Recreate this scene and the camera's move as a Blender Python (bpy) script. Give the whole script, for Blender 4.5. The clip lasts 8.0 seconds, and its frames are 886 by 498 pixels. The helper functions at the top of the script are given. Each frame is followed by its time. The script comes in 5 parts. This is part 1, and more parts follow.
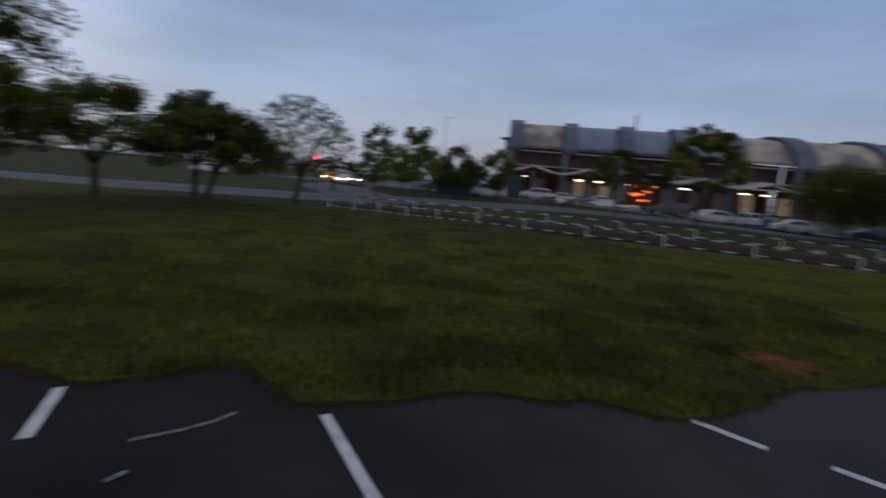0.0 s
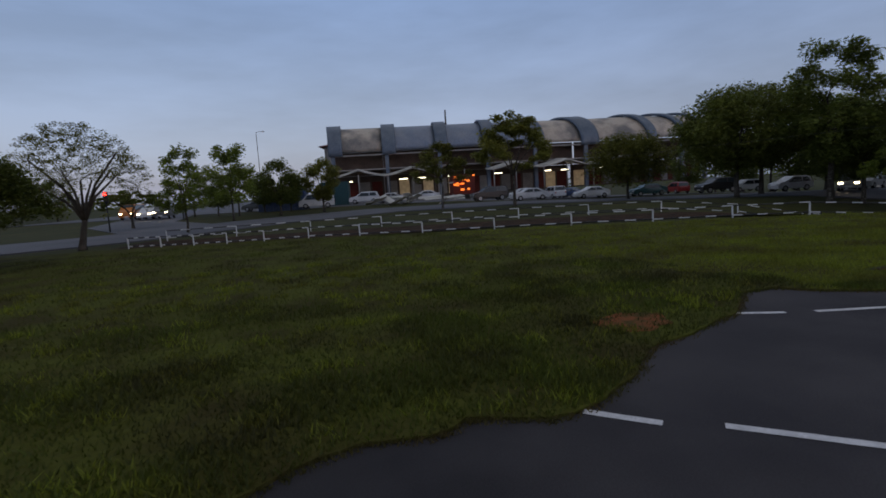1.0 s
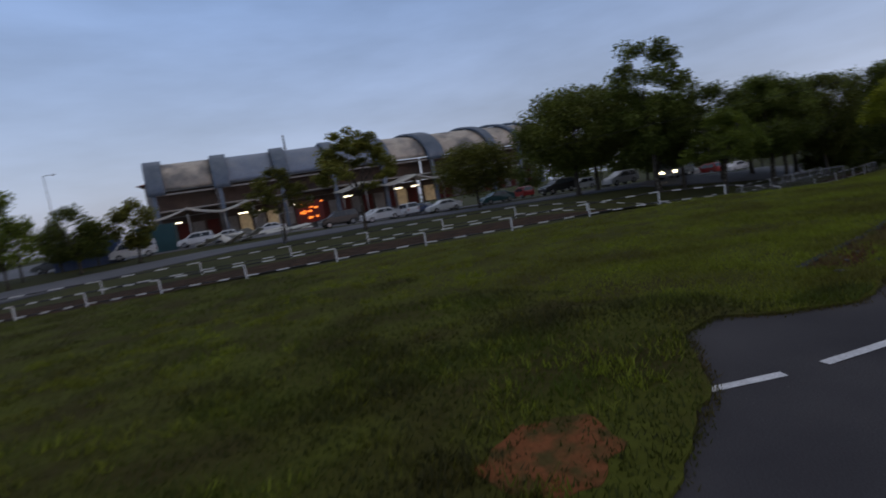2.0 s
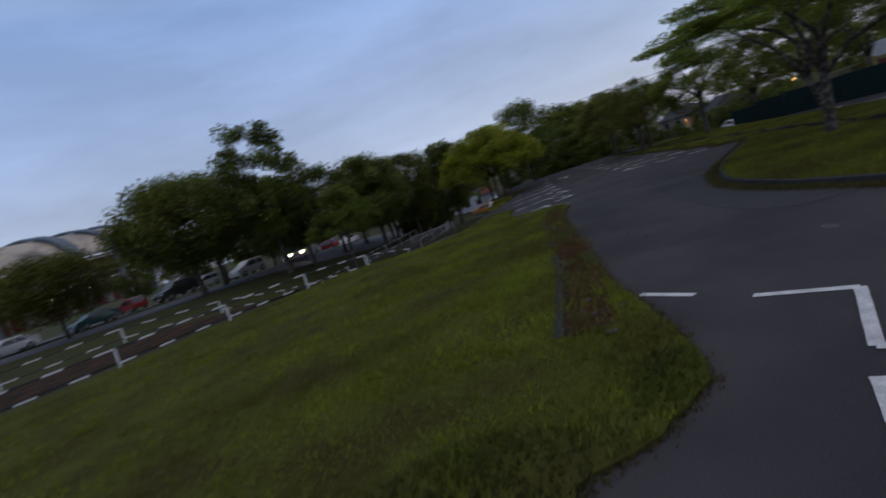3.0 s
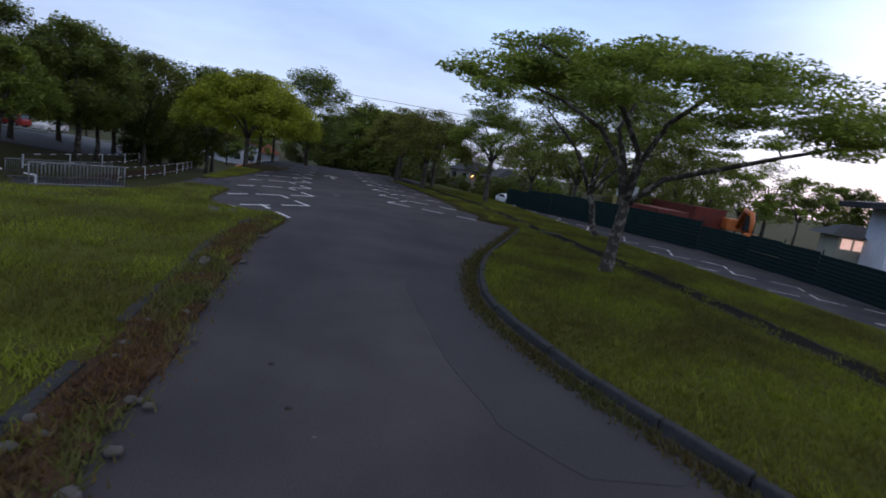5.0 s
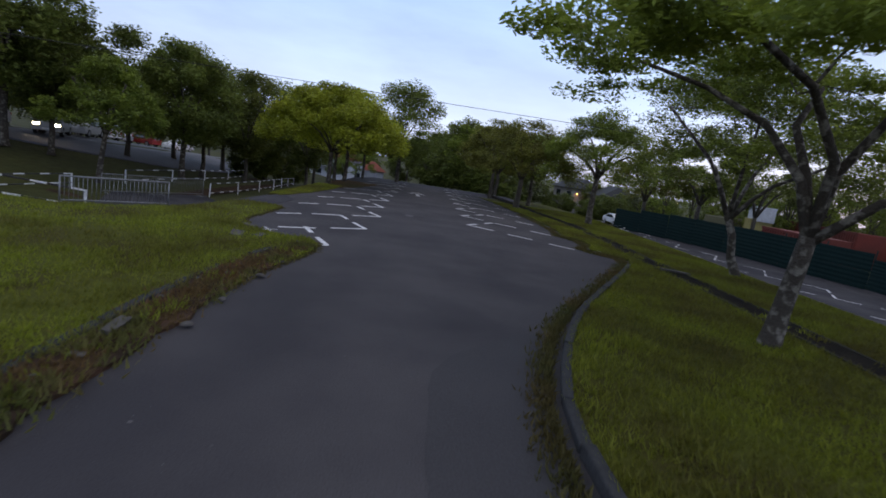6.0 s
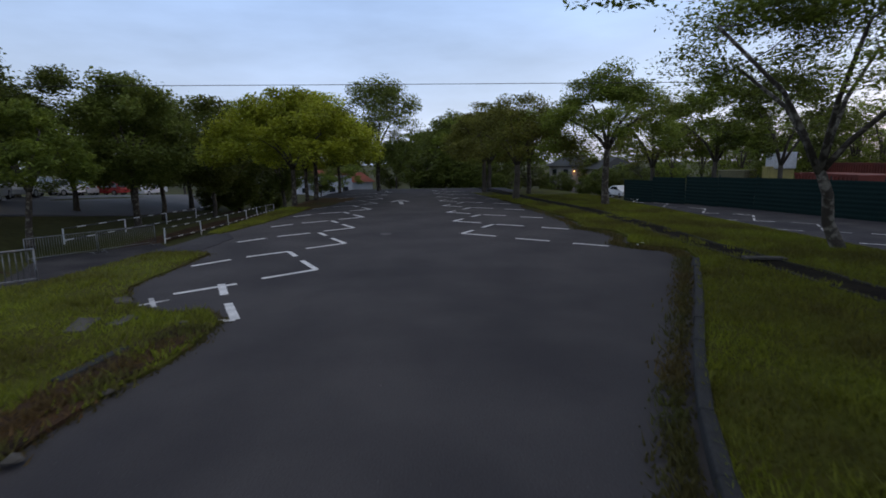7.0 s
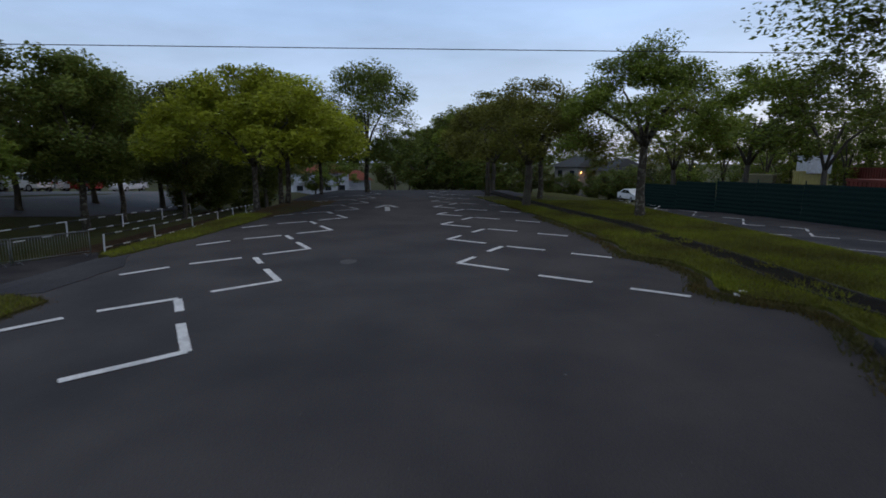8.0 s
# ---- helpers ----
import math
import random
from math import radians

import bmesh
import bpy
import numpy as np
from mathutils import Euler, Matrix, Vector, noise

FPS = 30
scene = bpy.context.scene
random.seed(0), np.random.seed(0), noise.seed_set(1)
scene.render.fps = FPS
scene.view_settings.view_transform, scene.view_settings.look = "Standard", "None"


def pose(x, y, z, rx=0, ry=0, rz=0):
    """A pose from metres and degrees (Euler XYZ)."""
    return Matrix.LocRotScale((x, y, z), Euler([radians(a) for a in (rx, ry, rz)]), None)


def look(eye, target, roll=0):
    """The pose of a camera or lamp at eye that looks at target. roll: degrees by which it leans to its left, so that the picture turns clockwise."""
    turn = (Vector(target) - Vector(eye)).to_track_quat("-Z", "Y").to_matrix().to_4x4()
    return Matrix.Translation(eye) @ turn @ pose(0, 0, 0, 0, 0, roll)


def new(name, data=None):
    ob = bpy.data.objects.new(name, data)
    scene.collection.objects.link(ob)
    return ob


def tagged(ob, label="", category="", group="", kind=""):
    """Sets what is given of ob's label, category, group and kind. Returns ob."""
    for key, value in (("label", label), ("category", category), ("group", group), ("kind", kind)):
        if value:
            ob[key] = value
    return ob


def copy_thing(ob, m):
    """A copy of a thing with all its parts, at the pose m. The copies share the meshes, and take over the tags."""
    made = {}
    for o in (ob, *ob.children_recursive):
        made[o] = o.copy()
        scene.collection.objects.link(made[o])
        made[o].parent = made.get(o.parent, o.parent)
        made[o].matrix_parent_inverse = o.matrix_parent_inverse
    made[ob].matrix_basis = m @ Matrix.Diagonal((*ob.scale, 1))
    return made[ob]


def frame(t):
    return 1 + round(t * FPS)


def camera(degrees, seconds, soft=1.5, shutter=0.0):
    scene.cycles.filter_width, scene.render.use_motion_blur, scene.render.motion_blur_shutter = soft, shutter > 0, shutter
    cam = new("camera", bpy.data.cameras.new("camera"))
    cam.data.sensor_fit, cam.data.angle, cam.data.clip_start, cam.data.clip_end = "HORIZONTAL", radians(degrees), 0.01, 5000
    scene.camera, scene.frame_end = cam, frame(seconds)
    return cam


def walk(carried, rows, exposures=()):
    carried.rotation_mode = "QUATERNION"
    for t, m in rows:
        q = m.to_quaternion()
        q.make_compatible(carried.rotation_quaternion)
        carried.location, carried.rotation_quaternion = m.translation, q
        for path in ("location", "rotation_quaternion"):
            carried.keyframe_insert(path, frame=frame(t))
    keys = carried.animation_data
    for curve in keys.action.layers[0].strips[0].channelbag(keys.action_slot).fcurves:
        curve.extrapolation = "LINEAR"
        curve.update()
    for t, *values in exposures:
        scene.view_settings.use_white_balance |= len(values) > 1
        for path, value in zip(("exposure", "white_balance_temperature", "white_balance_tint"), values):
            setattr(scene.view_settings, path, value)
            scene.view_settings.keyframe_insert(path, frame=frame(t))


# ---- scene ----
from mathutils.geometry import delaunay_2d_cdt

cam = camera(82.0, 8.0, soft=1.7, shutter=0.2)
# seconds, place in metres, turn in degrees
ROWS = [
    (0, -2.175, -1.230, 2.111, 82.719, -4.931, -3.226),
    (0.2, -2.252, -1.119, 2.050, 83.358, -3.132, -19.246),
    (0.5, -2.369, -0.952, 1.990, 83.632, -2.532, -21.853),
    (1, -1.989, -0.234, 2.059, 83.553, 3.570, -22.302),
    (1.1, -1.889, -0.041, 2.078, 83.641, 1.741, -22.271),
    (1.2, -1.674, 0.221, 2.065, 83.682, 1.408, -22.155),
    (2.3, 1.554, 4.038, 1.966, 84.397, 15.730, -52.471),
    (2.5, 2.168, 4.677, 1.968, 83.837, 19.074, -63.323),
    (3, 3.707, 5.525, 1.998, 83.263, 18.212, -80.661),
    (3.5, 5.533, 5.529, 1.958, 80.242, 27.475, -109.330),
    (4, 6.870, 5.163, 2.008, 80.227, 10.298, -115.060),
    (4.2, 7.474, 4.835, 2.057, 80.007, 5.307, -114.376),
    (5.3, 10.435, 3.408, 2.039, 80.114, -10.805, -100.623),
    (5.5, 11.031, 3.162, 2.039, 80.413, -8.622, -97.995),
    (6, 12.832, 2.527, 2.043, 80.307, -8.521, -91.358),
    (6.5, 14.789, 2.213, 2.027, 80.174, -1.675, -92.255),
    (7, 16.928, 2.004, 1.956, 80.235, 0.732, -92.481),
    (7.5, 19.045, 1.801, 1.921, 80.228, 0.250, -92.402),
    (8, 21.297, 1.585, 1.912, 80.132, -0.124, -92.290),
]
walk(cam, [(t, pose(*row)) for t, *row in ROWS],
     [(0.0, -0.36, 6700, 13), (1.2, -0.34, 6750, 13), (2.5, -0.04, 6700, 14), (3.5, 0.02, 6450, 13), (4.2, -0.10, 6050, 12), (5.3, 0.76, 6500, 14),
      (6.0, 0.78, 6650, 14), (6.5, 0.62, 6750, 13), (7.0, 0.47, 6750, 10), (8.0, 0.37, 6700, 7)])

# ---- world and light: dusk under thin cloud, afterglow low in the south-east ----
GLOW = Vector((0.31, -0.95, 0.10)).normalized()


def build_world():
    world = bpy.data.worlds.new("dusk_sky")
    scene.world = world
    world.use_nodes = True
    nt = world.node_tree
    nt.nodes.clear()
    n, l = nt.nodes.new, nt.links.new
    out, bg = n("ShaderNodeOutputWorld"), n("ShaderNodeBackground")
    l(bg.outputs[0], out.inputs[0])
    bg.inputs[1].default_value = 1.0
    co = n("ShaderNodeTexCoord")
    norm = n("ShaderNodeVectorMath")
    norm.operation = "NORMALIZE"
    l(co.outputs["Generated"], norm.inputs[0])
    sep = n("ShaderNodeSeparateXYZ")
    l(norm.outputs[0], sep.inputs[0])
    # clear sky below the cloud
    sky = n("ShaderNodeTexSky")
    sky.sky_type, sky.sun_disc = "NISHITA", False
    sky.sun_elevation, sky.sun_rotation = radians(2.0), math.atan2(GLOW.x, GLOW.y)
    scale = n("ShaderNodeVectorMath")
    scale.operation = "SCALE"
    scale.inputs[3].default_value = 0.06
    l(sky.outputs[0], scale.inputs[0])
    # cloud veil by height
    ramp = n("ShaderNodeValToRGB")
    e = ramp.color_ramp.elements
    e[0].position, e[0].color = 0.0, (0.36, 0.45, 0.62, 1)
    e[1].position, e[1].color = 1.0, (0.46, 0.45, 0.44, 1)
    for at, tone in ((0.14, (0.33, 0.44, 0.68, 1)), (0.40, (0.24, 0.39, 0.72, 1)), (0.62, (0.40, 0.45, 0.55, 1))):
        e.new(at).color = tone
    l(sep.outputs[2], ramp.inputs[0])
    # soft cloud streaks
    stretch = n("ShaderNodeMapping")
    stretch.inputs["Scale"].default_value = (1.2, 1.2, 5.0)
    l(norm.outputs[0], stretch.inputs[0])
    clouds = n("ShaderNodeTexNoise")
    clouds.inputs["Scale"].default_value, clouds.inputs["Detail"].default_value, clouds.inputs["Roughness"].default_value = 1.5, 6, 0.55
    l(stretch.outputs[0], clouds.inputs["Vector"])
    soft = n("ShaderNodeMapRange")
    soft.inputs[1].default_value, soft.inputs[2].default_value = 0.38, 0.68
    soft.inputs[3].default_value, soft.inputs[4].default_value = 0.82, 1.12
    l(clouds.outputs[0], soft.inputs[0])
    veil = n("ShaderNodeVectorMath")
    veil.operation = "SCALE"
    l(ramp.outputs[0], veil.inputs[0])
    l(soft.outputs[0], veil.inputs[3])
    # afterglow towards the set sun
    dot = n("ShaderNodeVectorMath")
    dot.operation = "DOT_PRODUCT"
    dot.inputs[1].default_value = GLOW
    l(norm.outputs[0], dot.inputs[0])
    lobe = n("ShaderNodeMapRange")
    lobe.interpolation_type = "SMOOTHSTEP"
    lobe.inputs[1].default_value, lobe.inputs[2].default_value = 0.82, 1.0
    l(dot.outputs["Value"], lobe.inputs[0])
    glow = n("ShaderNodeVectorMath")
    glow.operation = "SCALE"
    glow.inputs[0].default_value = (0.38, 0.38, 0.48)
    l(lobe.outputs[0], glow.inputs[3])
    add1, add2 = n("ShaderNodeVectorMath"), n("ShaderNodeVectorMath")
    l(veil.outputs[0], add1.inputs[0])
    l(scale.outputs[0], add1.inputs[1])
    l(add1.outputs[0], add2.inputs[0])
    l(glow.outputs[0], add2.inputs[1])
    # paler cloud bank in the north-west
    dot2, lobe2, bank, add3 = n("ShaderNodeVectorMath"), n("ShaderNodeMapRange"), n("ShaderNodeVectorMath"), n("ShaderNodeVectorMath")
    dot2.operation, bank.operation, lobe2.interpolation_type = "DOT_PRODUCT", "SCALE", "SMOOTHSTEP"
    dot2.inputs[1].default_value = Vector((-0.80, 0.55, 0.22)).normalized()
    l(norm.outputs[0], dot2.inputs[0])
    lobe2.inputs[1].default_value, lobe2.inputs[2].default_value = 0.82, 1.0
    l(dot2.outputs["Value"], lobe2.inputs[0])
    bank.inputs[0].default_value = (0.34, 0.33, 0.34)
    l(lobe2.outputs[0], bank.inputs[3])
    l(add2.outputs[0], add3.inputs[0])
    l(bank.outputs[0], add3.inputs[1])
    l(add3.outputs[0], bg.inputs[0])


build_world()
sun = new("sun", bpy.data.lights.new("sun", "SUN"))
sun.data.energy, sun.data.angle, sun.data.color = 0.12, radians(30), (1.0, 0.9, 0.8)
sun.matrix_world = look(Vector((0.31, -0.95, 0.30)) * 50, (0, 0, 0))


# ---- materials ----
def material(name, base, rough=0.8, second=None, scale=3.0, fine=40.0, bump=0.2, metal=0.0, spread=0.0, emit=None, spec=0.3, bump_dist=0.01, lo=0.35, hi=0.7):
    """A surface with colour variation at two scales and fine relief."""
    mat = bpy.data.materials.new(name)
    mat.use_nodes = True
    nt = mat.node_tree
    b = nt.nodes["Principled BSDF"]
    n, l = nt.nodes.new, nt.links.new
    b.inputs["Roughness"].default_value, b.inputs["Metallic"].default_value = rough, metal
    b.inputs["Specular IOR Level"].default_value = spec
    b.inputs["Base Color"].default_value = (*base, 1)
    co = n("ShaderNodeTexCoord")
    if second is not None:
        big, small = n("ShaderNodeTexNoise"), n("ShaderNodeTexNoise")
        big.inputs["Scale"].default_value, big.inputs["Detail"].default_value = scale, 4
        small.inputs["Scale"].default_value, small.inputs["Detail"].default_value = fine, 3
        for t in (big, small):
            l(co.outputs["Object"], t.inputs["Vector"])
        mr = n("ShaderNodeMapRange")
        mr.inputs[1].default_value, mr.inputs[2].default_value = lo, hi
        l(big.outputs[0], mr.inputs[0])
        mix = n("ShaderNodeMix")
        mix.data_type = "RGBA"
        mix.inputs[6].default_value, mix.inputs[7].default_value = (*base, 1), (*second, 1)
        l(mr.outputs[0], mix.inputs[0])
        mul = n("ShaderNodeMix")
        mul.data_type, mul.blend_type = "RGBA", "MULTIPLY"
        mul.inputs[0].default_value = 0.6
        grey = n("ShaderNodeMapRange")
        grey.inputs[1].default_value, grey.inputs[2].default_value, grey.inputs[3].default_value, grey.inputs[4].default_value = 0.25, 0.75, 0.6, 1.3
        l(small.outputs[0], grey.inputs[0])
        l(mix.outputs[2], mul.inputs[6])
        l(grey.outputs[0], mul.inputs[7])
        last = mul.outputs[2]
        if spread:
            info = n("ShaderNodeObjectInfo")
            geo = n("ShaderNodeNewGeometry")
            tone = n("ShaderNodeMapRange")
            tone.inputs[3].default_value, tone.inputs[4].default_value = 1 - spread, 1 + spread
            both = n("ShaderNodeMath")
            both.operation = "ADD"
            l(info.outputs["Random"], both.inputs[0])
            l(geo.outputs["Random Per Island"], both.inputs[1])
            half = n("ShaderNodeMath")
            half.operation = "MULTIPLY"
            half.inputs[1].default_value = 0.5
            l(both.outputs[0], half.inputs[0])
            l(half.outputs[0], tone.inputs[0])
            vary = n("ShaderNodeVectorMath")
            vary.operation = "SCALE"
            l(last, vary.inputs[0])
            l(tone.outputs[0], vary.inputs[3])
            last = vary.outputs[0]
        l(last, b.inputs["Base Color"])
        if bump:
            bp = n("ShaderNodeBump")
            bp.inputs["Strength"].default_value, bp.inputs["Distance"].default_value = bump, bump_dist
            l(small.outputs[0], bp.inputs["Height"])
            l(bp.outputs[0], b.inputs["Normal"])
    if emit:
        b.inputs["Emission Color"].default_value, b.inputs["Emission Strength"].default_value = (*emit[:3], 1), emit[3]
    return mat


def leaf_material(name, base, second, scale=0.9, lo=0.35, hi=0.7):
    mat = material(name, base, 0.6, second, scale, 6.0, 0.0, spread=0.5, spec=0.25, lo=lo, hi=hi)
    nt = mat.node_tree
    b = nt.nodes["Principled BSDF"]
    thin, mix = nt.nodes.new("ShaderNodeBsdfTranslucent"), nt.nodes.new("ShaderNodeMixShader")
    mix.inputs[0].default_value = 0.45
    nt.links.new(b.inputs["Base Color"].links[0].from_socket, thin.inputs[0])
    nt.links.new(b.outputs[0], mix.inputs[1])
    nt.links.new(thin.outputs[0], mix.inputs[2])
    nt.links.new(mix.outputs[0], nt.nodes["Material Output"].inputs[0])
    return mat


ASPHALT = material("asphalt", (0.042, 0.040, 0.045), 0.9, (0.066, 0.062, 0.066), 0.6, 70.0, 0.7, spec=0.10, bump_dist=0.007, lo=0.34, hi=0.68)


def darken_west(mat):
    """Scales the asphalt colour darker towards its western end, with a ragged border."""
    nt = mat.node_tree
    n, l = nt.nodes.new, nt.links.new
    b = nt.nodes["Principled BSDF"]
    src = b.inputs["Base Color"].links[0].from_socket
    co, sep, border_noise, add = n("ShaderNodeTexCoord"), n("ShaderNodeSeparateXYZ"), n("ShaderNodeTexNoise"), n("ShaderNodeMath")
    border_noise.inputs["Scale"].default_value, border_noise.inputs["Detail"].default_value = 0.8, 5
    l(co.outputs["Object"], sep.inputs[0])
    l(co.outputs["Object"], border_noise.inputs["Vector"])
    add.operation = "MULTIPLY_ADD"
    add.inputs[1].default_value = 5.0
    l(border_noise.outputs[0], add.inputs[0])
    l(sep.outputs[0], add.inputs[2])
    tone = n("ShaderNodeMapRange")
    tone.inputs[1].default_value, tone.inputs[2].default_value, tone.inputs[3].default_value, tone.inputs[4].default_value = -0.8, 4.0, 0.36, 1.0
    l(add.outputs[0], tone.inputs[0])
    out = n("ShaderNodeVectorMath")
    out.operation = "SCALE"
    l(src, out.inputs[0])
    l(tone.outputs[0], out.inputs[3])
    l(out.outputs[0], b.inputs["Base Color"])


darken_west(ASPHALT)
ROAD_ASPHALT = material("road_asphalt", (0.075, 0.078, 0.09), 0.8, (0.11, 0.11, 0.125), 0.2, 40.0, 0.3)
OLD_ASPHALT = material("old_asphalt", (0.036, 0.036, 0.043), 0.95, (0.062, 0.060, 0.065), 0.7, 30.0, 0.6, spec=0.05)
PATCH = material("asphalt_patch", (0.034, 0.033, 0.037), 0.95, (0.044, 0.042, 0.046), 0.6, 60.0, 0.4)
GRASS = material("grass_soil", (0.072, 0.080, 0.014), 0.95, (0.048, 0.042, 0.013), 0.7, 9.0, 0.9, bump_dist=0.04, spec=0.05, lo=0.40, hi=0.64)
FAR_GRASS = material("far_grass", (0.036, 0.040, 0.013), 0.95, (0.055, 0.055, 0.018), 0.2, 3.0, 0.6, bump_dist=0.05, spec=0.1)
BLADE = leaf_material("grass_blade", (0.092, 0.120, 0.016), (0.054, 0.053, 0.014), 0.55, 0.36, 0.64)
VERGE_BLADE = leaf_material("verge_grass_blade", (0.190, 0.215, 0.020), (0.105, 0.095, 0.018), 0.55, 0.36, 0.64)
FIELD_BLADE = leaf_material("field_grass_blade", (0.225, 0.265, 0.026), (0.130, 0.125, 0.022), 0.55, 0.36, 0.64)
BROWN_WEED = leaf_material("brown_weed_leaf", (0.150, 0.075, 0.034), (0.110, 0.085, 0.030))
WEED = leaf_material("weed_leaf", (0.125, 0.090, 0.032), (0.085, 0.095, 0.024))
DIRT = material("dark_soil", (0.024, 0.018, 0.014), 0.95, (0.078, 0.046, 0.030), 1.5, 20.0, 0.9, bump_dist=0.03, spec=0.05)
RED_DIRT = material("red_soil", (0.19, 0.070, 0.03), 0.95, (0.075, 0.055, 0.02), 4.0, 25.0, 0.8, bump_dist=0.02, spec=0.05, lo=0.42, hi=0.6)
RED_BROWN = material("leaf_litter", (0.115, 0.052, 0.030), 0.95, (0.055, 0.052, 0.020), 0.25, 12.0, 0.8, bump_dist=0.03, spec=0.05)
PAINT = material("line_paint", (0.62, 0.62, 0.64), 0.7, (0.42, 0.42, 0.44), 5.0, 50.0, 0.2, lo=0.4, hi=0.75)
OLD_PAINT = material("faded_line_paint", (0.45, 0.45, 0.47), 0.8, (0.20, 0.20, 0.21), 4.0, 50.0, 0.2)
SMEAR = material("worn_paint_smear", (0.22, 0.22, 0.23), 0.85, (0.07, 0.07, 0.075), 9.0, 50.0, 0.2)
CONCRETE = material("kerb_concrete", (0.044, 0.045, 0.048), 0.95, (0.020, 0.022, 0.022), 2.0, 30.0, 0.6, spec=0.08)
DRAIN = material("drain_concrete", (0.026, 0.026, 0.022), 0.95, (0.048, 0.045, 0.038), 1.2, 20.0, 0.5, spec=0.05)
WHITE = material("white_paint", (0.62, 0.63, 0.65), 0.5, (0.48, 0.48, 0.48), 4.0, 30.0, 0.1)
BLACK = material("black_paint", (0.015, 0.015, 0.017), 0.5, (0.028, 0.028, 0.028), 4.0, 30.0, 0.1)
STEEL = material("galvanised_steel", (0.22, 0.225, 0.235), 0.5, (0.13, 0.135, 0.14), 6.0, 40.0, 0.1, metal=0.6)
BARK = material("bark", (0.045, 0.036, 0.027), 0.95, (0.15, 0.135, 0.11), 7.0, 25.0, 1.0, bump_dist=0.03, lo=0.50, hi=0.66)
PALE_BARK = material("blotched_bark", (0.050, 0.042, 0.033), 0.95, (0.17, 0.155, 0.13), 6.0, 30.0, 1.0, bump_dist=0.03, lo=0.50, hi=0.62)
DARK_BARK = material("dark_bark", (0.050, 0.042, 0.034), 0.95, (0.085, 0.075, 0.06), 3.0, 25.0, 1.0, bump_dist=0.03)
LEAF_MID = leaf_material("leaf_mid", (0.190, 0.240, 0.034), (0.100, 0.135, 0.026))
LEAF_LIGHT = leaf_material("leaf_light", (0.370, 0.400, 0.032), (0.220, 0.260, 0.028))
LEAF_DARK = leaf_material("leaf_dark", (0.135, 0.165, 0.032), (0.072, 0.094, 0.020))
LEAF_ROUND = leaf_material("leaf_round", (0.140, 0.160, 0.030), (0.075, 0.092, 0.020))
LEAF_OLIVE = leaf_material("leaf_olive", (0.190, 0.190, 0.034), (0.105, 0.112, 0.024))
# near-black, the shade inside the drain put into its floor colour
TRENCH_SHADE = material("drain_trench_shade", (0.008, 0.007, 0.006), 0.95, (0.018, 0.015, 0.011), 2.0, 18.0, 0.8, bump_dist=0.02, spec=0.03)
HOARD = material("green_sheet", (0.005, 0.016, 0.016), 0.85, (0.008, 0.021, 0.020), 0.5, 8.0, 0.1, spec=0.1)


# ---- mesh helpers ----
def link_mesh(name, verts, faces, mat, parent=None, label="", smooth=False):
    me = bpy.data.meshes.new(name)
    me.from_pydata([tuple(v) for v in verts], [], [tuple(f) for f in faces])
    me.update()
    if smooth:
        me.polygons.foreach_set("use_smooth", [True] * len(me.polygons))
    me.materials.append(mat)
    ob = new(name, me)
    if parent is not None:
        ob.parent = parent
    if label:
        ob["label"] = label
    return ob


def part(name, bm, mat, parent, label="", smooth=False):
    me = bpy.data.meshes.new(name)
    bmesh.ops.recalc_face_normals(bm, faces=bm.faces)
    bm.to_mesh(me)
    bm.free()
    if smooth:
        me.polygons.foreach_set("use_smooth", [True] * len(me.polygons))
    me.materials.append(mat)
    ob = new(name, me)
    if parent is not None:
        ob.parent = parent
    if label:
        ob["label"] = label
    return ob


def box_into(bm, cx, cy, cz, sx, sy, sz, rot=None, bevel=0.0):
    made = bmesh.ops.create_cube(bm, size=1)["verts"]
    m = Matrix.Translation((cx, cy, cz)) @ (rot or Matrix()) @ Matrix.Diagonal((sx, sy, sz, 1))
    bmesh.ops.transform(bm, matrix=m, verts=made)
    if bevel:
        edges = {e for v in made for e in v.link_edges}
        bmesh.ops.bevel(bm, geom=list(edges), offset=bevel, segments=2, profile=0.5, affect="EDGES")
    return made


def box(name, cx, cy, cz, sx, sy, sz, mat, parent=None, label="", rz=0.0, bevel=0.0):
    bm = bmesh.new()
    box_into(bm, cx, cy, cz, sx, sy, sz, pose(0, 0, 0, 0, 0, rz), bevel)
    return part(name, bm, mat, parent, label)


def tube_data(points, radii, sides=8):
    verts, faces = [], []
    whole = (points[-1] - points[0]).normalized()
    ref = Vector((1, 0, 0)) if abs(whole.x) < 0.75 else Vector((0, 1, 0))
    for i, (p, r) in enumerate(zip(points, radii)):
        a = points[max(i - 1, 0)]
        b = points[min(i + 1, len(points) - 1)]
        d = (b - a).normalized()
        u = (ref - d * ref.dot(d)).normalized()
        v = d.cross(u)
        for k in range(sides):
            t = 2 * math.pi * k / sides
            verts.append(p + u * (r * math.cos(t)) + v * (r * math.sin(t)))
    for i in range(len(points) - 1):
        for k in range(sides):
            a, b = i * sides + k, i * sides + (k + 1) % sides
            faces.append((a, b, b + sides, a + sides))
    faces.append(tuple(range(sides - 1, -1, -1)))
    n = (len(points) - 1) * sides
    faces.append(tuple(range(n, n + sides)))
    return verts, faces


def tube(name, points, radii, mat, parent=None, label="", sides=8):
    v, f = tube_data([Vector(p) for p in points], radii, sides)
    return link_mesh(name, v, f, mat, parent, label, True)


def ramp(a, b, v):
    k = np.clip((v - a) / (b - a), 0.0, 1.0)
    return k * k * (3 - 2 * k)


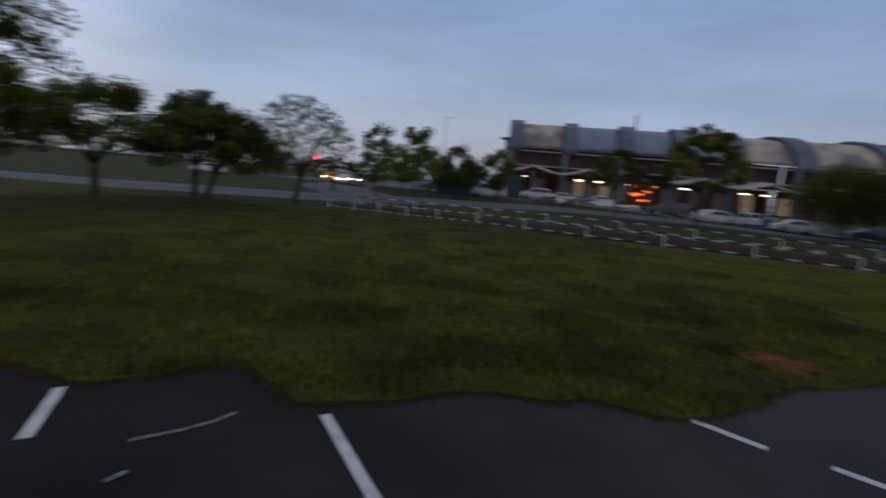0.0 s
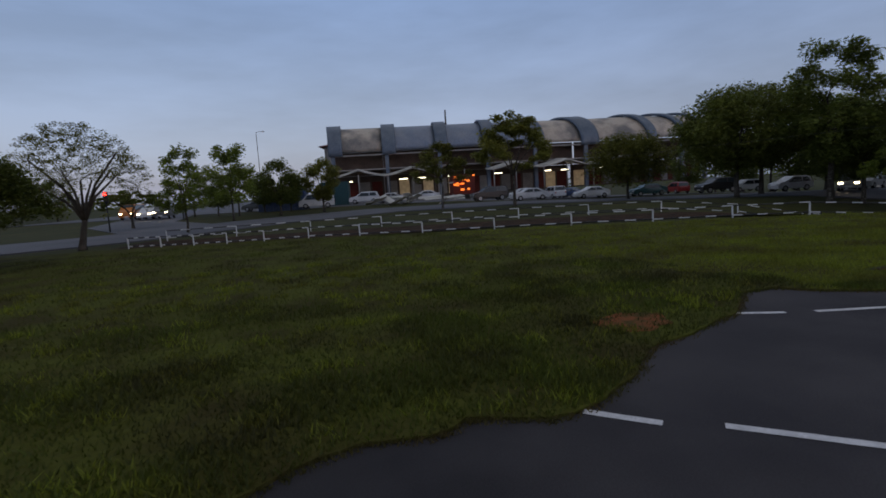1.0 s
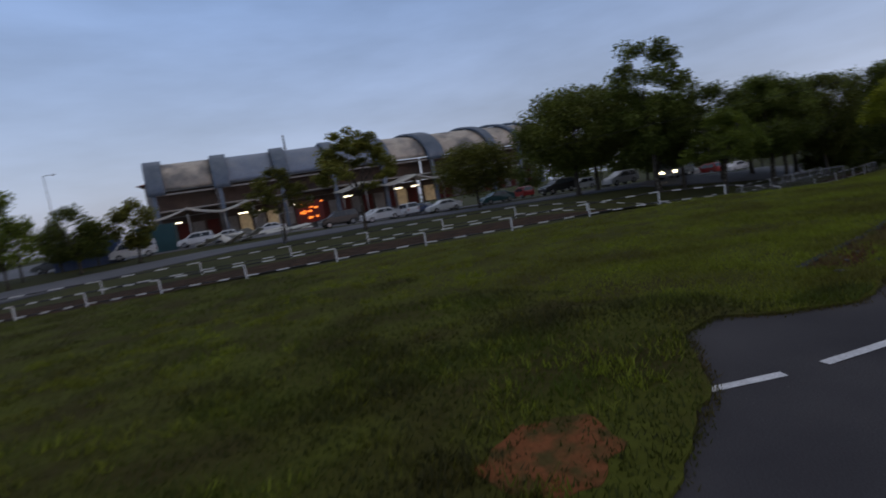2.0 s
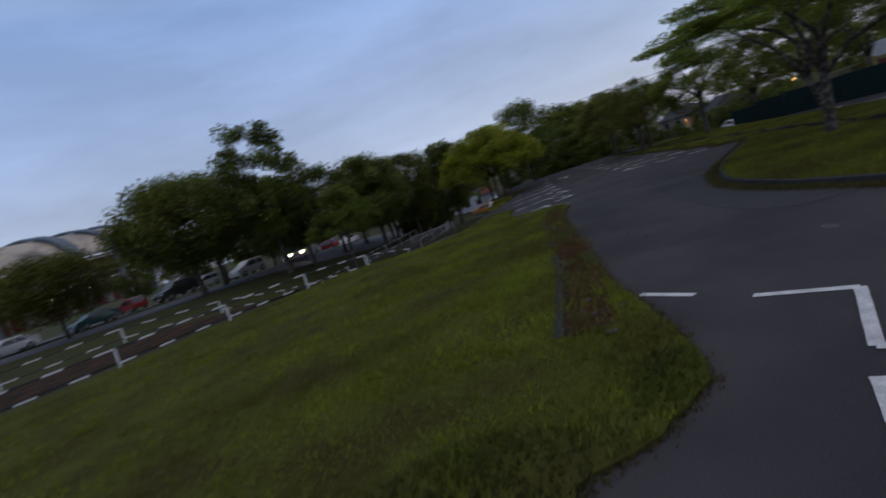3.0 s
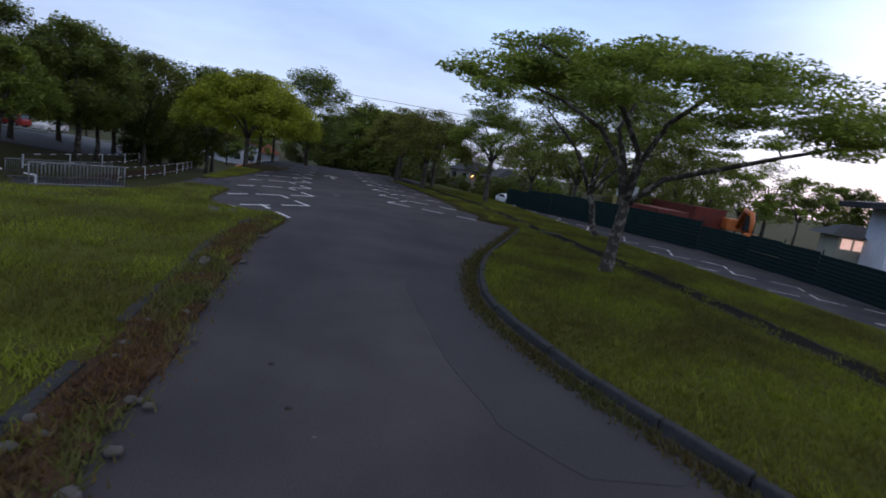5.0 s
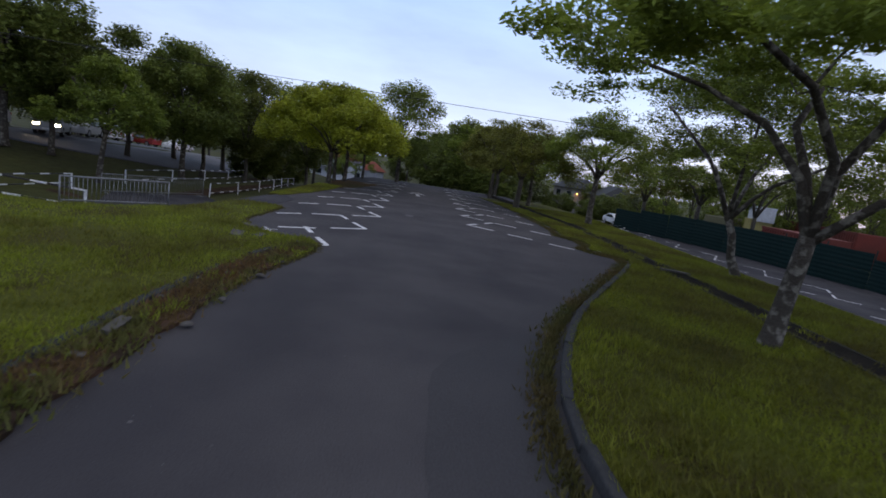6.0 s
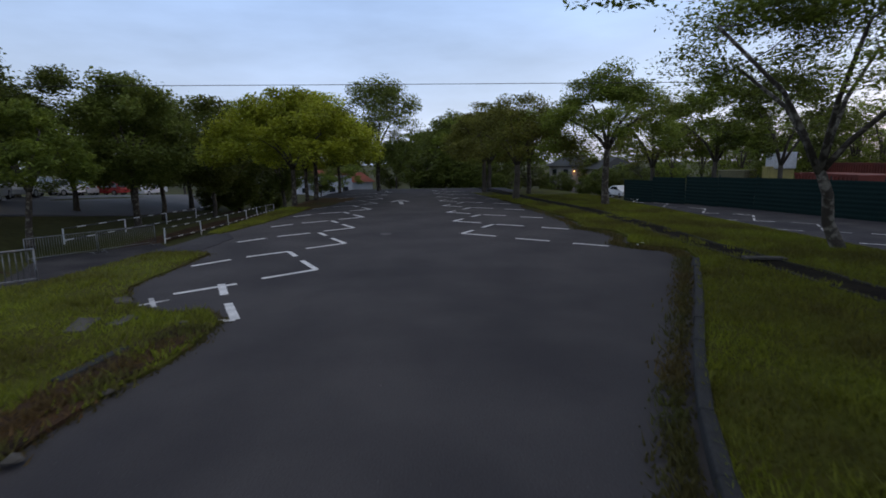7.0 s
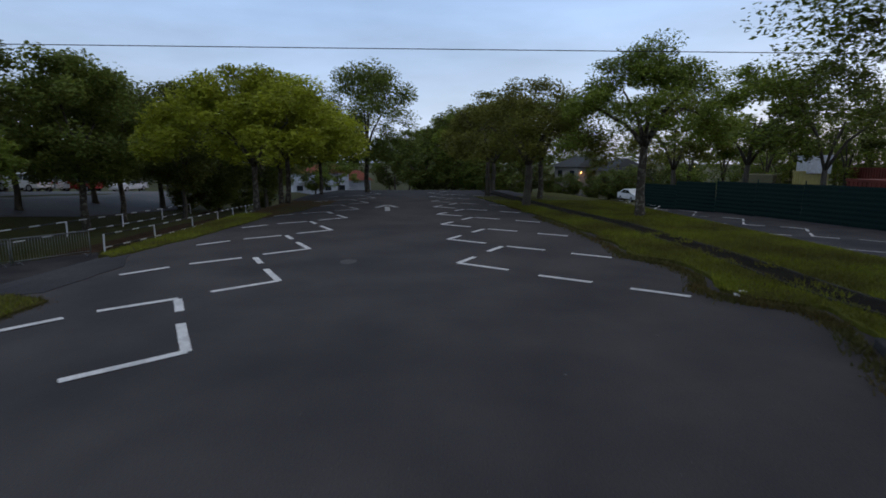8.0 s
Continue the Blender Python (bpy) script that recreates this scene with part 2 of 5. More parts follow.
def soft(v, s=4.0):
    return s * np.log1p(np.exp(np.clip(v / s, -50.0, 50.0)))


def land(x, y):
    """Height of the ground: level at the car park, lower beside it on both sides, falling away beyond."""
    dip = -1.9 * ramp(22, 34, x) * ramp(7.8, 11.8, y) * (1 - ramp(17, 30, y))
    rise = 0.02 * soft(y - 30) * (1 - ramp(25, 45, x))
    return dip + rise - 1.2 * ramp(6.8, 11.5, -y) - np.minimum(6.0, 0.06 * soft(x - 54))


def empty(name, x, y, z=0.0, rz=0.0):
    ob = new(name)
    ob.matrix_basis = pose(x, y, z + land(x, y), 0, 0, rz)
    return ob


def wander(points, step, rough, seed, closed=False):
    """A line through the points, cut into short steps with an uneven edge."""
    out = []
    pts = [Vector((p[0], p[1], 0)) for p in points]
    runs = list(zip(pts, pts[1:] + pts[:1] if closed else pts[1:]))
    for a, b in runs:
        n = max(1, int((b - a).length / step))
        side = Vector((-(b - a).y, (b - a).x, 0)).normalized() if (b - a).length > 0 else Vector()
        for i in range(n):
            p = a.lerp(b, i / n)
            k = noise.noise(Vector((p.x * 1.3 + seed, p.y * 1.3, seed))) + 0.6 * noise.noise(Vector((p.x * 4.1, p.y * 4.1 + seed, seed)))
            out.append(p + side * k * rough)
    if not closed:
        out.append(pts[-1])
    return out


def inside(px, py, poly):
    hit = np.zeros(len(px), bool)
    for (x1, y1), (x2, y2) in zip(poly, poly[1:] + poly[:1]):
        cross = ((y1 > py) != (y2 > py)) & (px < (x2 - x1) * (py - y1) / (y2 - y1 + 1e-12) + x1)
        hit ^= cross
    return hit


def sheet(name, outline, z, mat, drop=0.06, cell=0.0):
    """A sheet inside an outline, with a skirt down its rim; with a cell size it follows the land."""
    n = len(outline)
    flat = [Vector((p[0], p[1])) for p in outline]
    extra = []
    if cell:
        xs, ys = [p.x for p in flat], [p.y for p in flat]
        gx, gy = np.meshgrid(np.arange(min(xs), max(xs), cell), np.arange(min(ys), max(ys), cell))
        gx, gy = gx.ravel() + 0.013, gy.ravel() + 0.017
        keep = inside(gx, gy, [tuple(p) for p in flat])
        extra = [Vector((a, b)) for a, b in zip(gx[keep], gy[keep])]

    def up(p):
        return z + (land(p.x, p.y) if cell else 0.0)

    pts, _, tris, *_ = delaunay_2d_cdt(flat + extra, [(i, (i + 1) % n) for i in range(n)], [], 1, 1e-5)
    verts = [(p.x, p.y, up(p)) for p in pts]
    faces = []
    mid = [sum((pts[i] for i in t), Vector((0, 0))) / 3 for t in tris]
    good = inside(np.array([m.x for m in mid]), np.array([m.y for m in mid]), [tuple(p) for p in flat])
    for t, ok in zip(tris, good):
        if not ok:
            continue
        a, b, c = (pts[i] for i in t)
        faces.append(tuple(t) if (b - a).cross(c - a) > 0 else tuple(t)[::-1])
    k = len(verts)
    verts += [(p.x, p.y, up(p)) for p in flat] + [(p.x, p.y, up(p) - drop) for p in flat]
    for i in range(n):
        j = (i + 1) % n
        faces.append((k + i, k + n + i, k + n + j, k + j))
    return link_mesh(name, verts, faces, mat)


def ribbon(name, line, width, z, mat, height=0.0, lay=False):
    """A band along a line; with height it is a bar of that thickness; lay lets it follow the land."""
    bm = bmesh.new()
    rows = []
    if lay:
        line = wander([(p.x, p.y) for p in line], 2.0, 0.0, 1.0)
    for i, p in enumerate(line):
        d = (line[min(i + 1, len(line) - 1)] - line[max(i - 1, 0)]).normalized()
        s = Vector((-d.y, d.x, 0)) * width / 2
        ends = [p - s, p, p + s] if lay else [p - s, p + s]
        up = [z + (land(q.x, q.y) if lay else 0.0) for q in ends]
        row = [bm.verts.new((*q.xy, h)) for q, h in zip(ends, up)]
        if height:
            row = [bm.verts.new((*ends[0].xy, up[0] - height))] + row + [bm.verts.new((*ends[-1].xy, up[-1] - height))]
        rows.append(row)
    for a, b in zip(rows, rows[1:]):
        for k in range(len(a) - 1):
            bm.faces.new((a[k], a[k + 1], b[k + 1], b[k]))
    return part(name, bm, mat, None)


# ---- ground ----
def V(*xy):
    return [Vector((x, y, 0)) for x, y in xy]


def terrain():
    """One ground sheet out to the horizon, fine near the place and coarse far off."""
    gx = [-1500, -600, -250, -120, -70] + [-44 + 4 * k for k in range(46)] + [150, 190, 260, 600, 1500]
    gy = [-1500, -600, -250, -130, -85] + [-64 + 4 * k for k in range(46)] + [128, 150, 200, 300, 600, 1500]
    verts = [(x, y, land(x, y) - 0.10) for y in gy for x in gx]
    w = len(gx)
    faces = [(r * w + c, r * w + c + 1, (r + 1) * w + c + 1, (r + 1) * w + c) for r in range(len(gy) - 1) for c in range(w - 1)]
    return link_mesh("ground", verts, faces, FAR_GRASS, smooth=True)


ground = terrain()
tagged(ground, "rough green grass and bare soil out to the horizon", "ground", kind="structure")

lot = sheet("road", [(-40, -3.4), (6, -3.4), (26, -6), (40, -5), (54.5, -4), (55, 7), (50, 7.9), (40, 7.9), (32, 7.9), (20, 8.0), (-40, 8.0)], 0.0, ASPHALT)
tagged(lot, "worn dark grey asphalt car park with patches and cracks", "road", kind="structure")

FIELD_EDGE = [(-40, 6), (-12, 5.0), (-7, 4.2), (-6.05, 3.8), (-5.2, 3.5), (-4.6, 3.7), (-4.1, 4.1), (-3.7, 4.0), (-3.35, 3.6), (-3.1, 3.3), (-2.7, 3.35), (-2.2, 3.45), (-1.6, 3.72), (-1.2, 3.82), (-0.6, 3.62),
              (-0.25, 3.8), (0.0, 3.68), (0.4, 3.42), (0.9, 3.46), (1.65, 3.8), (2.5, 4.4), (3.9, 4.76), (4.7, 5.0), (5.3, 5.4), (6.0, 5.85), (6.6, 5.8), (7.0, 5.2), (7.6, 4.66), (8.6, 4.62), (9.7, 4.7), (10.5, 4.82),
              (11.8, 4.85), (13.2, 4.95), (15, 5.0), (16.5, 5.05), (17.7, 5.0), (19, 4.92), (20.3, 4.85), (21.4, 4.68), (22.3, 4.52), (23.2, 4.55), (23.7, 4.95), (23.6, 5.5), (24.1, 6.2), (25.1, 6.75), (27, 6.72), (28.2, 6.7),
              (28.5, 7.4), (28.4, 8.2), (27.5, 8.35), (26, 8.6)]
FIELD_FAR = [(26.1, 10.2), (26.9, 11.6), (24.6, 12.9), (21.6, 14.3), (19.2, 16.2), (16.2, 18.0), (13.2, 20.2), (9.9, 22.0), (6.7, 23.8), (3.9, 25.6), (1.5, 27.1), (-0.7, 28.2), (-4, 29.6), (-8, 31), (-14, 32), (-40, 34)]
field = sheet("lawn", wander(FIELD_EDGE, 0.18, 0.08, 3.0) + V(*FIELD_FAR), 0.03, GRASS, 0.06, 1.1)
tagged(field, "mown green field with thin and worn patches", "lawn", kind="structure")

ISLAND_EDGE = [(-40, -2.4), (-10, -2.1), (2, -1.6), (7, -1.0), (10.4, -0.22), (12.2, 0.33), (13.4, 0.65), (14.4, 0.87), (15.4, 1.0), (16.3, 1.04), (17.2, 0.95), (18.2, 0.72), (19.2, 0.40), (20.2, 0.0), (21.5, -0.65),
               (23.4, -1.70), (25, -2.55), (26.8, -3.5), (27.4, -3.6), (27.9, -2.98), (28.5, -2.75), (29.4, -3.2), (30.4, -3.2), (31.2, -2.7), (32.6, -2.85), (35.6, -2.8), (38.5, -2.5), (41.6, -2.1), (47, -1.4), (54, -0.4)]
LOT2_NEAR = [(54, -12.6), (47, -12.7), (41, -12.7), (36, -12.8), (31, -13.0), (27.5, -12.9), (24, -12.3), (18, -11.2), (10, -10), (0, -9.2), (-40, -9)]
island = sheet("lawn", wander(ISLAND_EDGE, 0.15, 0.13, 9.0) + V(*LOT2_NEAR), 0.06, GRASS, 0.06, 0.9)
tagged(island, "green grass verge with worn brown edges between the car parks", "lawn", kind="structure")

HOARD_LINE = [(59.2, -15.0), (53, -17.0), (47.4, -18.4), (43, -19.4), (38, -20.7), (34, -20.7), (29, -20.0), (24.7, -18.7), (20.2, -17.2), (17.2, -16.0), (10, -14.2), (-12, -11.5)]
lot2 = sheet("pavement", [(x, y + 0.08) for x, y in LOT2_NEAR] + [(x, y - 0.5) for x, y in HOARD_LINE[::-1]], 0.012, OLD_ASPHALT, 0.06, 2.5)
tagged(lot2, "grey weathered asphalt of the second car park", "pavement", kind="structure")

# main road beyond the fences, its far verge and the forecourt before the long building
ROAD = V((-120, 24), (-60, 32), (-25, 37), (-10, 41.5), (0, 49), (13, 54), (28, 50), (37, 43), (43.5, 35), (48, 29.5), (54, 26.5), (62, 26), (72, 28), (86, 33), (118, 47))
main_road = ribbon("road", ROAD, 9.5, -0.02, ROAD_ASPHALT, 0.1, True)
tagged(main_road, "pale grey asphalt main road behind the fences", "road", kind="structure")
forecourt = sheet("pavement", [(-30, 82), (0, 78), (20, 71), (36, 60), (52, 46), (70, 44), (135, 54), (135, 118), (0, 128)], -0.03, ROAD_ASPHALT, 0.05, 5.0)
tagged(forecourt, "grey asphalt forecourt full of parked cars", "pavement", kind="structure")
side_road = ribbon("road", V((-6, 46), (-12, 62), (-11, 100), (10, 170)), 8.0, -0.035, ROAD_ASPHALT, 0.05, True)
tagged(side_road, "grey asphalt side road running away from the junction", "road", kind="structure")
strip = ribbon("ground", V((-8, 33.6), (0, 31), (5, 29.2), (10, 27.2), (14.5, 25.2), (18, 23.0), (21.5, 20.8), (25, 18.4), (28.5, 16.6), (32, 16.0), (37, 17)), 5.0, -0.05, DIRT, 0.0, True)
tagged(strip, "dark bare strip between the two low fences", "ground", kind="structure")
under = ribbon("ground", V((42, 17.2), (47, 16.9), (52, 16.8), (58, 17.2), (66, 18.3)), 3.4, -0.05, DIRT, 0.0, True)
tagged(under, "dark bare soil under the trees between two low fences", "ground", kind="structure")
soil = sheet("ground", wander([(38.5, 6.9), (41, 6.2), (46, 5.5), (51, 4.7), (54.6, 4.6), (54.6, 9.0), (46, 9.0), (41, 8.6), (39, 8.2)], 0.5, 0.2, 7.0, True), 0.03, RED_BROWN, 0.06, 0.8)
tagged(soil, "brown leaf litter and thin grass under the trees", "ground", kind="structure")
WEDGE = [(31.4, 7.7), (34, 7.25), (37, 6.95), (39.6, 6.9), (40, 8.3), (36, 8.2), (32, 8.3)]
wedge = sheet("lawn", wander(WEDGE, 0.25, 0.08, 12.0, True), 0.028, GRASS, 0.06, 0.7)
tagged(wedge, "narrow strip of grass beside the parking bays", "lawn", kind="structure")
gate_apron = sheet("pavement", wander([(25.8, 8.7), (28.4, 8.4), (28.7, 7.1), (30.6, 7.0), (32.4, 7.8), (35, 9.5), (40, 13), (42.8, 15.2), (39, 18.2), (33, 15.8), (28, 12.4), (25.9, 10.4)], 0.3, 0.08, 5.0, True), 0.012, OLD_ASPHALT, 0.06, 0.8)
tagged(gate_apron, "patched asphalt and gravel at the gap in the fence", "pavement", kind="structure")

# ---- kerbs and drain ----
kerb_line = wander([(9.2, 5.72), (10.5, 5.62), (12.4, 5.48), (14, 5.46), (16, 5.5), (17.5, 5.5), (19, 5.52), (20.5, 5.45), (21.5, 5.32), (22.9, 5.10)], 0.5, 0.03, 2.0)
weeds_bed = ribbon("ground", wander([(p.x, p.y - 0.33) for p in kerb_line], 0.12, 0.12, 5.0), 0.52, 0.042, DIRT, 0.05)
tagged(weeds_bed, "strip of dark soil and weeds along the kerb", "ground", kind="structure")
ISLAND_KERB = [Vector((x, y, 0)) for x, y in ISLAND_EDGE[2:18]]


def kerb_run(name, line, label, length=1.0, width=0.15, top=0.12, gaps=0.0):
    """Single kerb stones end to end along a line."""
    thing = tagged(empty(name, 0, 0), label, "kerb", kind="structure")
    pts = wander([(p.x, p.y) for p in line], 0.1, 0.0, 1.0)
    run, start = 0.0, pts[0]
    for a, b in zip(pts, pts[1:]):
        run += (b - a).length
        if run >= length:
            d = b - start
            if gaps and random.random() < gaps:
                run, start = 0.0, b
                continue
            bm = bmesh.new()
            box_into(bm, 0, 0, top / 2 - 0.05, d.length - 0.015, width, top + 0.1, None, 0.018)
            ob = part("kerb_stone", bm, CONCRETE, thing)
            ob.matrix_basis = pose(*((start + b) / 2).xy, random.uniform(-0.02, 0.008), random.uniform(-4, 4), random.uniform(-1, 1), math.degrees(math.atan2(d.y, d.x)) + random.uniform(-1, 1))
            run, start = 0.0, b
    return thing


kerb_run("kerb", kerb_line, "old grey concrete kerb sunk in the grass, some stones lost", 0.9, 0.13, 0.055, 0.14)
kerb_run("kerb", ISLAND_KERB, "dark weathered concrete kerb round the grass island", 0.8, 0.11, 0.11)

DRAIN_LINE = V((-12, -3.2), (4, -2.7), (11, -3.1), (12.7, -3.6), (14.3, -3.75), (16.7, -4.0), (18.7, -4.2), (20.8, -4.25), (24.2, -4.3), (26.7, -4.32), (28.9, -4.3), (31, -4.42), (36.2, -4.35), (40.3, -3.7), (46, -3.1), (53, -2.4))


def drain_channel():
    thing = tagged(empty("drain_channel", 0, 0), "shallow open concrete drain through the grass", "drain", kind="structure")
    line = wander([(p.x, p.y) for p in DRAIN_LINE], 0.35, 0.10, 4.0)
    # no trench is cut: the floor ribbon's dark colour paints its shade
    for name, width, z, mat in (("channel_bed", 0.64, 0.066, DRAIN), ("channel_floor", 0.50, 0.070, TRENCH_SHADE)):
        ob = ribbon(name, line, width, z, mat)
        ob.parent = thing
    for side in (-1, 1):
        off = []
        for i, p in enumerate(line):
            d = (line[min(i + 1, len(line) - 1)] - line[max(i - 1, 0)]).normalized()
            off.append(p + Vector((-d.y, d.x, 0)) * 0.31 * side)
        ob = ribbon("channel_wall", off, 0.07, 0.085, DRAIN, 0.05)
        ob.parent = thing


drain_channel()

# ---- painted bay lines ----
PAINT_Z = 0.006


def stroke(name, a, b, width=0.10, mat=None, parent=None, lift=0.0):
    a, b = Vector((*a, 0)), Vector((*b, 0))
    n = max(2, int((b - a).length / 0.12))
    bm = bmesh.new()
    d = (b - a).normalized()
    s = Vector((-d.y, d.x, 0)) * width / 2
    rows = []
    for i in range(n + 1):
        p = a.lerp(b, i / n)
        k1, k2 = (1 + 0.10 * noise.noise(p * 7 + Vector((0, 0, q))) for q in (1.5, 8.5))
        rows.append((bm.verts.new((*(p - s * k1).xy, PAINT_Z + lift)), bm.verts.new((*(p + s * k2).xy, PAINT_Z + lift))))
    for p, q in zip(rows, rows[1:]):
        bm.faces.new((p[0], q[0], q[1], p[1]))
    return part(name, bm, mat or PAINT, parent)


def bay(strokes, label, mat=None, width=0.10, base=0.0):
    thing = tagged(empty("bay_marking", 0, 0), label, "road marking", "parking bay markings", "structure")
    for k, (a, b) in enumerate(strokes):
        stroke("stroke", a, b, width, mat, thing, base + 0.0015 * k)
    return thing


LBL = "white painted sawtooth parking bay line on asphalt"
# near the start: single dashed sides and fronts
bay([((0.75, 3.42), (1.17, 2.91)), ((1.56, 2.63), (2.30, 1.81)), ((2.78, 1.62), (2.0, 1.08))], LBL)
bay([((4.67, 5.02), (5.27, 4.64)), ((5.63, 4.45), (7.16, 3.80)), ((7.55, 3.57), (8.67, 3.02)), ((7.55, 3.57), (6.9, 2.6))], LBL)
bay([((10.12, 4.64), (9.60, 4.16)), ((9.12, 3.74), (8.67, 3.02))], LBL)
bay([((-2.80, 3.10), (-2.24, 1.85)), ((-5.2, 3.34), (-4.87, 2.45))], LBL)
bay([((-3.55, 3.05), (-3.68, 2.85)), ((-3.68, 2.85), (-3.9, 2.66)), ((-3.9, 2.66), (-4.15, 2.5)), ((-3.95, 2.1), (-4.03, 1.98))], "smeared white paint stain on asphalt", SMEAR, 0.05)
# left row: from each tip a dashed front edge and a dashed side
LTIPS = [(26.28, 3.97), (29.35, 3.89), (32.36, 4.06), (35.40, 4.10), (38.45, 4.13)] + [(41.5 + 3.05 * k, 4.1 - 0.06 * k) for k in range(4)]
for i, (x, y) in enumerate(LTIPS):
    front = [((x, y), (x + 0.92, y + 0.48)), ((x + 1.42, y + 0.72), (x + 2.02, y + 1.02))]
    side = [((x, y), (x - 0.67, y + 0.80)), ((x - 1.03, y + 1.10), (x - 1.62, y + 1.85)), ((x - 1.90, y + 2.08), (x - 2.52, y + 2.60))]
    bay(front + (side[:2] if i == 0 else side), LBL, OLD_PAINT if i > 4 else PAINT, 0.11)
bay([((23.28, 4.40), (24.07, 4.78)), ((24.55, 5.01), (25.27, 5.33)), ((23.28, 4.40), (23.20, 4.62))], LBL, None, 0.12)
bay([((23.95, 5.75), (24.45, 6.05)), ((24.05, 6.02), (24.33, 5.72)), ((24.25, 6.35), (24.12, 6.55))], "worn white paint marks beside the bays", OLD_PAINT, 0.07)
# right row: the same, leaning the other way
for i in range(8):
    x, y = 30.7 + 2.95 * i, 0.92 + 0.05 * i
    front = [((x, y), (x + 0.62, y - 0.38)), ((x + 1.22, y - 0.72), (x + 1.85, y - 1.12))]
    side = [((x, y), (x - 0.65, y - 0.85)), ((x - 1.10, y - 1.28), (x - 1.62, y - 2.02)), ((x - 2.03, y - 2.47), (x - 2.52, y - 3.15))]
    bay(front + side, LBL, OLD_PAINT if i > 4 else PAINT, 0.11)
bay([((40.8, 2.92), (42.6, 3.06)), ((42.3, 2.62), (43.4, 3.10)), ((42.2, 3.48), (43.4, 3.10))], "white painted arrow in the aisle", OLD_PAINT, 0.2)
# second car park, lower than the verge
for i in range(10):
    x, y = 21.5 + 4.05 * i, -15.1 + 0.1 * (4.05 * i - 16.5)
    teeth = [((x, y), (x + 0.95, y - 0.60)), ((x + 1.45, y - 0.92), (x + 2.25, y - 1.42)), ((x, y), (x - 0.65, y - 0.62)), ((x + 2.25, y - 1.42), (x + 3.15, y - 0.82)), ((x + 0.95, y + 1.62), (x + 0.22, y + 0.75))]
    bay(teeth, "faded white parking bay line on old asphalt", OLD_PAINT if i % 3 == 1 else PAINT, 0.10, -1.2 + 0.011)


# ---- low black and white rail fences ----
def rail_fence(label, pts, height=0.60, low=0.16):
    fence = tagged(empty("rail_fence", 0, 0), label, "fence", "low rail fences")
    for p in pts:
        bm = bmesh.new()
        box_into(bm, 0, 0, height / 2 - 0.05, 0.06, 0.06, height + 0.1, None, 0.008)
        part("post", bm, WHITE, fence).matrix_basis = pose(p.x, p.y, land(p.x, p.y), random.uniform(-2, 2), random.uniform(-2, 2), 0)
    for a, b in zip(pts, pts[1:]):
        for z in (height, low):
            d = b - a
            za, zb = land(a.x, a.y), land(b.x, b.y)
            dip = -math.degrees(math.atan2(zb - za, d.length))
            n, first = 3, 0 if z == low else 1
            ang = math.degrees(math.atan2(d.y, d.x))
            for k in range(2 * n):
                white = k % 2 == first
                share = 0.40 if white else 0.60
                start = (k // 2) / n + (0.0 if (k % 2 == 0) else (0.60 if white else 0.40) / n)
                c = a.lerp(b, start + share / n / 2)
                bm = bmesh.new()
                box_into(bm, 0, 0, 0, d.length * share / n - 0.002, 0.05, 0.05, None, 0.006)
                part("rail", bm, WHITE if white else BLACK, fence).matrix_basis = pose(c.x, c.y, z - 0.02 + za + (zb - za) * (start + share / n / 2), 0, dip, ang)
    return fence


FRONT = V((-7.3, 30.7), (-5.7, 29.9), (-4.1, 29.1), (-2.5, 28.4), (-0.7, 27.8), (1.5, 27.3), (3.9, 25.8), (6.7, 24.0), (9.9, 22.3), (13.2, 20.5), (16.2, 18.3), (19.2, 16.5), (21.6, 14.6), (24.7, 13.2), (27.3, 11.9))
rail_fence("low fence of black and white rails along the grass", FRONT)
BACK = V((-6, 35.4), (-2, 34.7), (2.5, 33.8), (7, 32.8), (11.5, 31.3), (15.5, 29.4), (19.5, 27.2), (23.3, 24.8), (27, 22.3), (30.5, 20.6), (34, 19.8), (38, 19.5))
rail_fence("low fence of black and white rails beside the road verge", BACK)
LEFTROW = V((43.2, 15.1), (46.6, 14.7), (50.5, 14.6), (54.6, 14.8), (59, 15.4), (64, 16.2), (70, 17.2))
rail_fence("low fence of black and white rails beside the parking bays", LEFTROW, 0.72)
BACK2 = V((42.2, 19.4), (46.9, 19.1), (51.3, 18.9), (56, 19.0), (62, 19.8))
rail_fence("low fence of black and white rails behind the parking bays", BACK2, 0.72)


def crowd_barrier(x, y, rz, length=2.2, height=0.85, label="galvanised steel crowd barrier with upright bars"):
    thing = tagged(empty("crowd_barrier", x, y, 0, rz), label, "barrier", "steel crowd barriers")
    for name, pts in (("top_rail", [(-length / 2, 0, height), (length / 2, 0, height)]), ("bottom_rail", [(-length / 2, 0, 0.15), (length / 2, 0, 0.15)])):
        tube(name, pts, [0.02, 0.02], STEEL, thing)
    for k in (-1, 1):
        tube("end_post", [(k * length / 2, 0, 0.02), (k * length / 2, 0, height)], [0.02, 0.02], STEEL, thing)
        tube("foot", [(k * length / 2.4, -0.25, 0.02), (k * length / 2.4, 0, 0.08), (k * length / 2.4, 0.25, 0.02)], [0.018] * 3, STEEL, thing)
    n = int(length / 0.09)
    for k in range(1, n):
        xx = -length / 2 + k * length / n
        tube("bar", [(xx, 0, 0.15), (xx, 0, height)], [0.008, 0.008], STEEL, thing, sides=5)
    return thing


crowd_barrier(39.0, 17.3, -36, 2.6, 0.98)
crowd_barrier(41.2, 15.8, -32, 2.6, 0.98)
crowd_barrier(25.9, 10.2, 137, 2.4, 0.72)


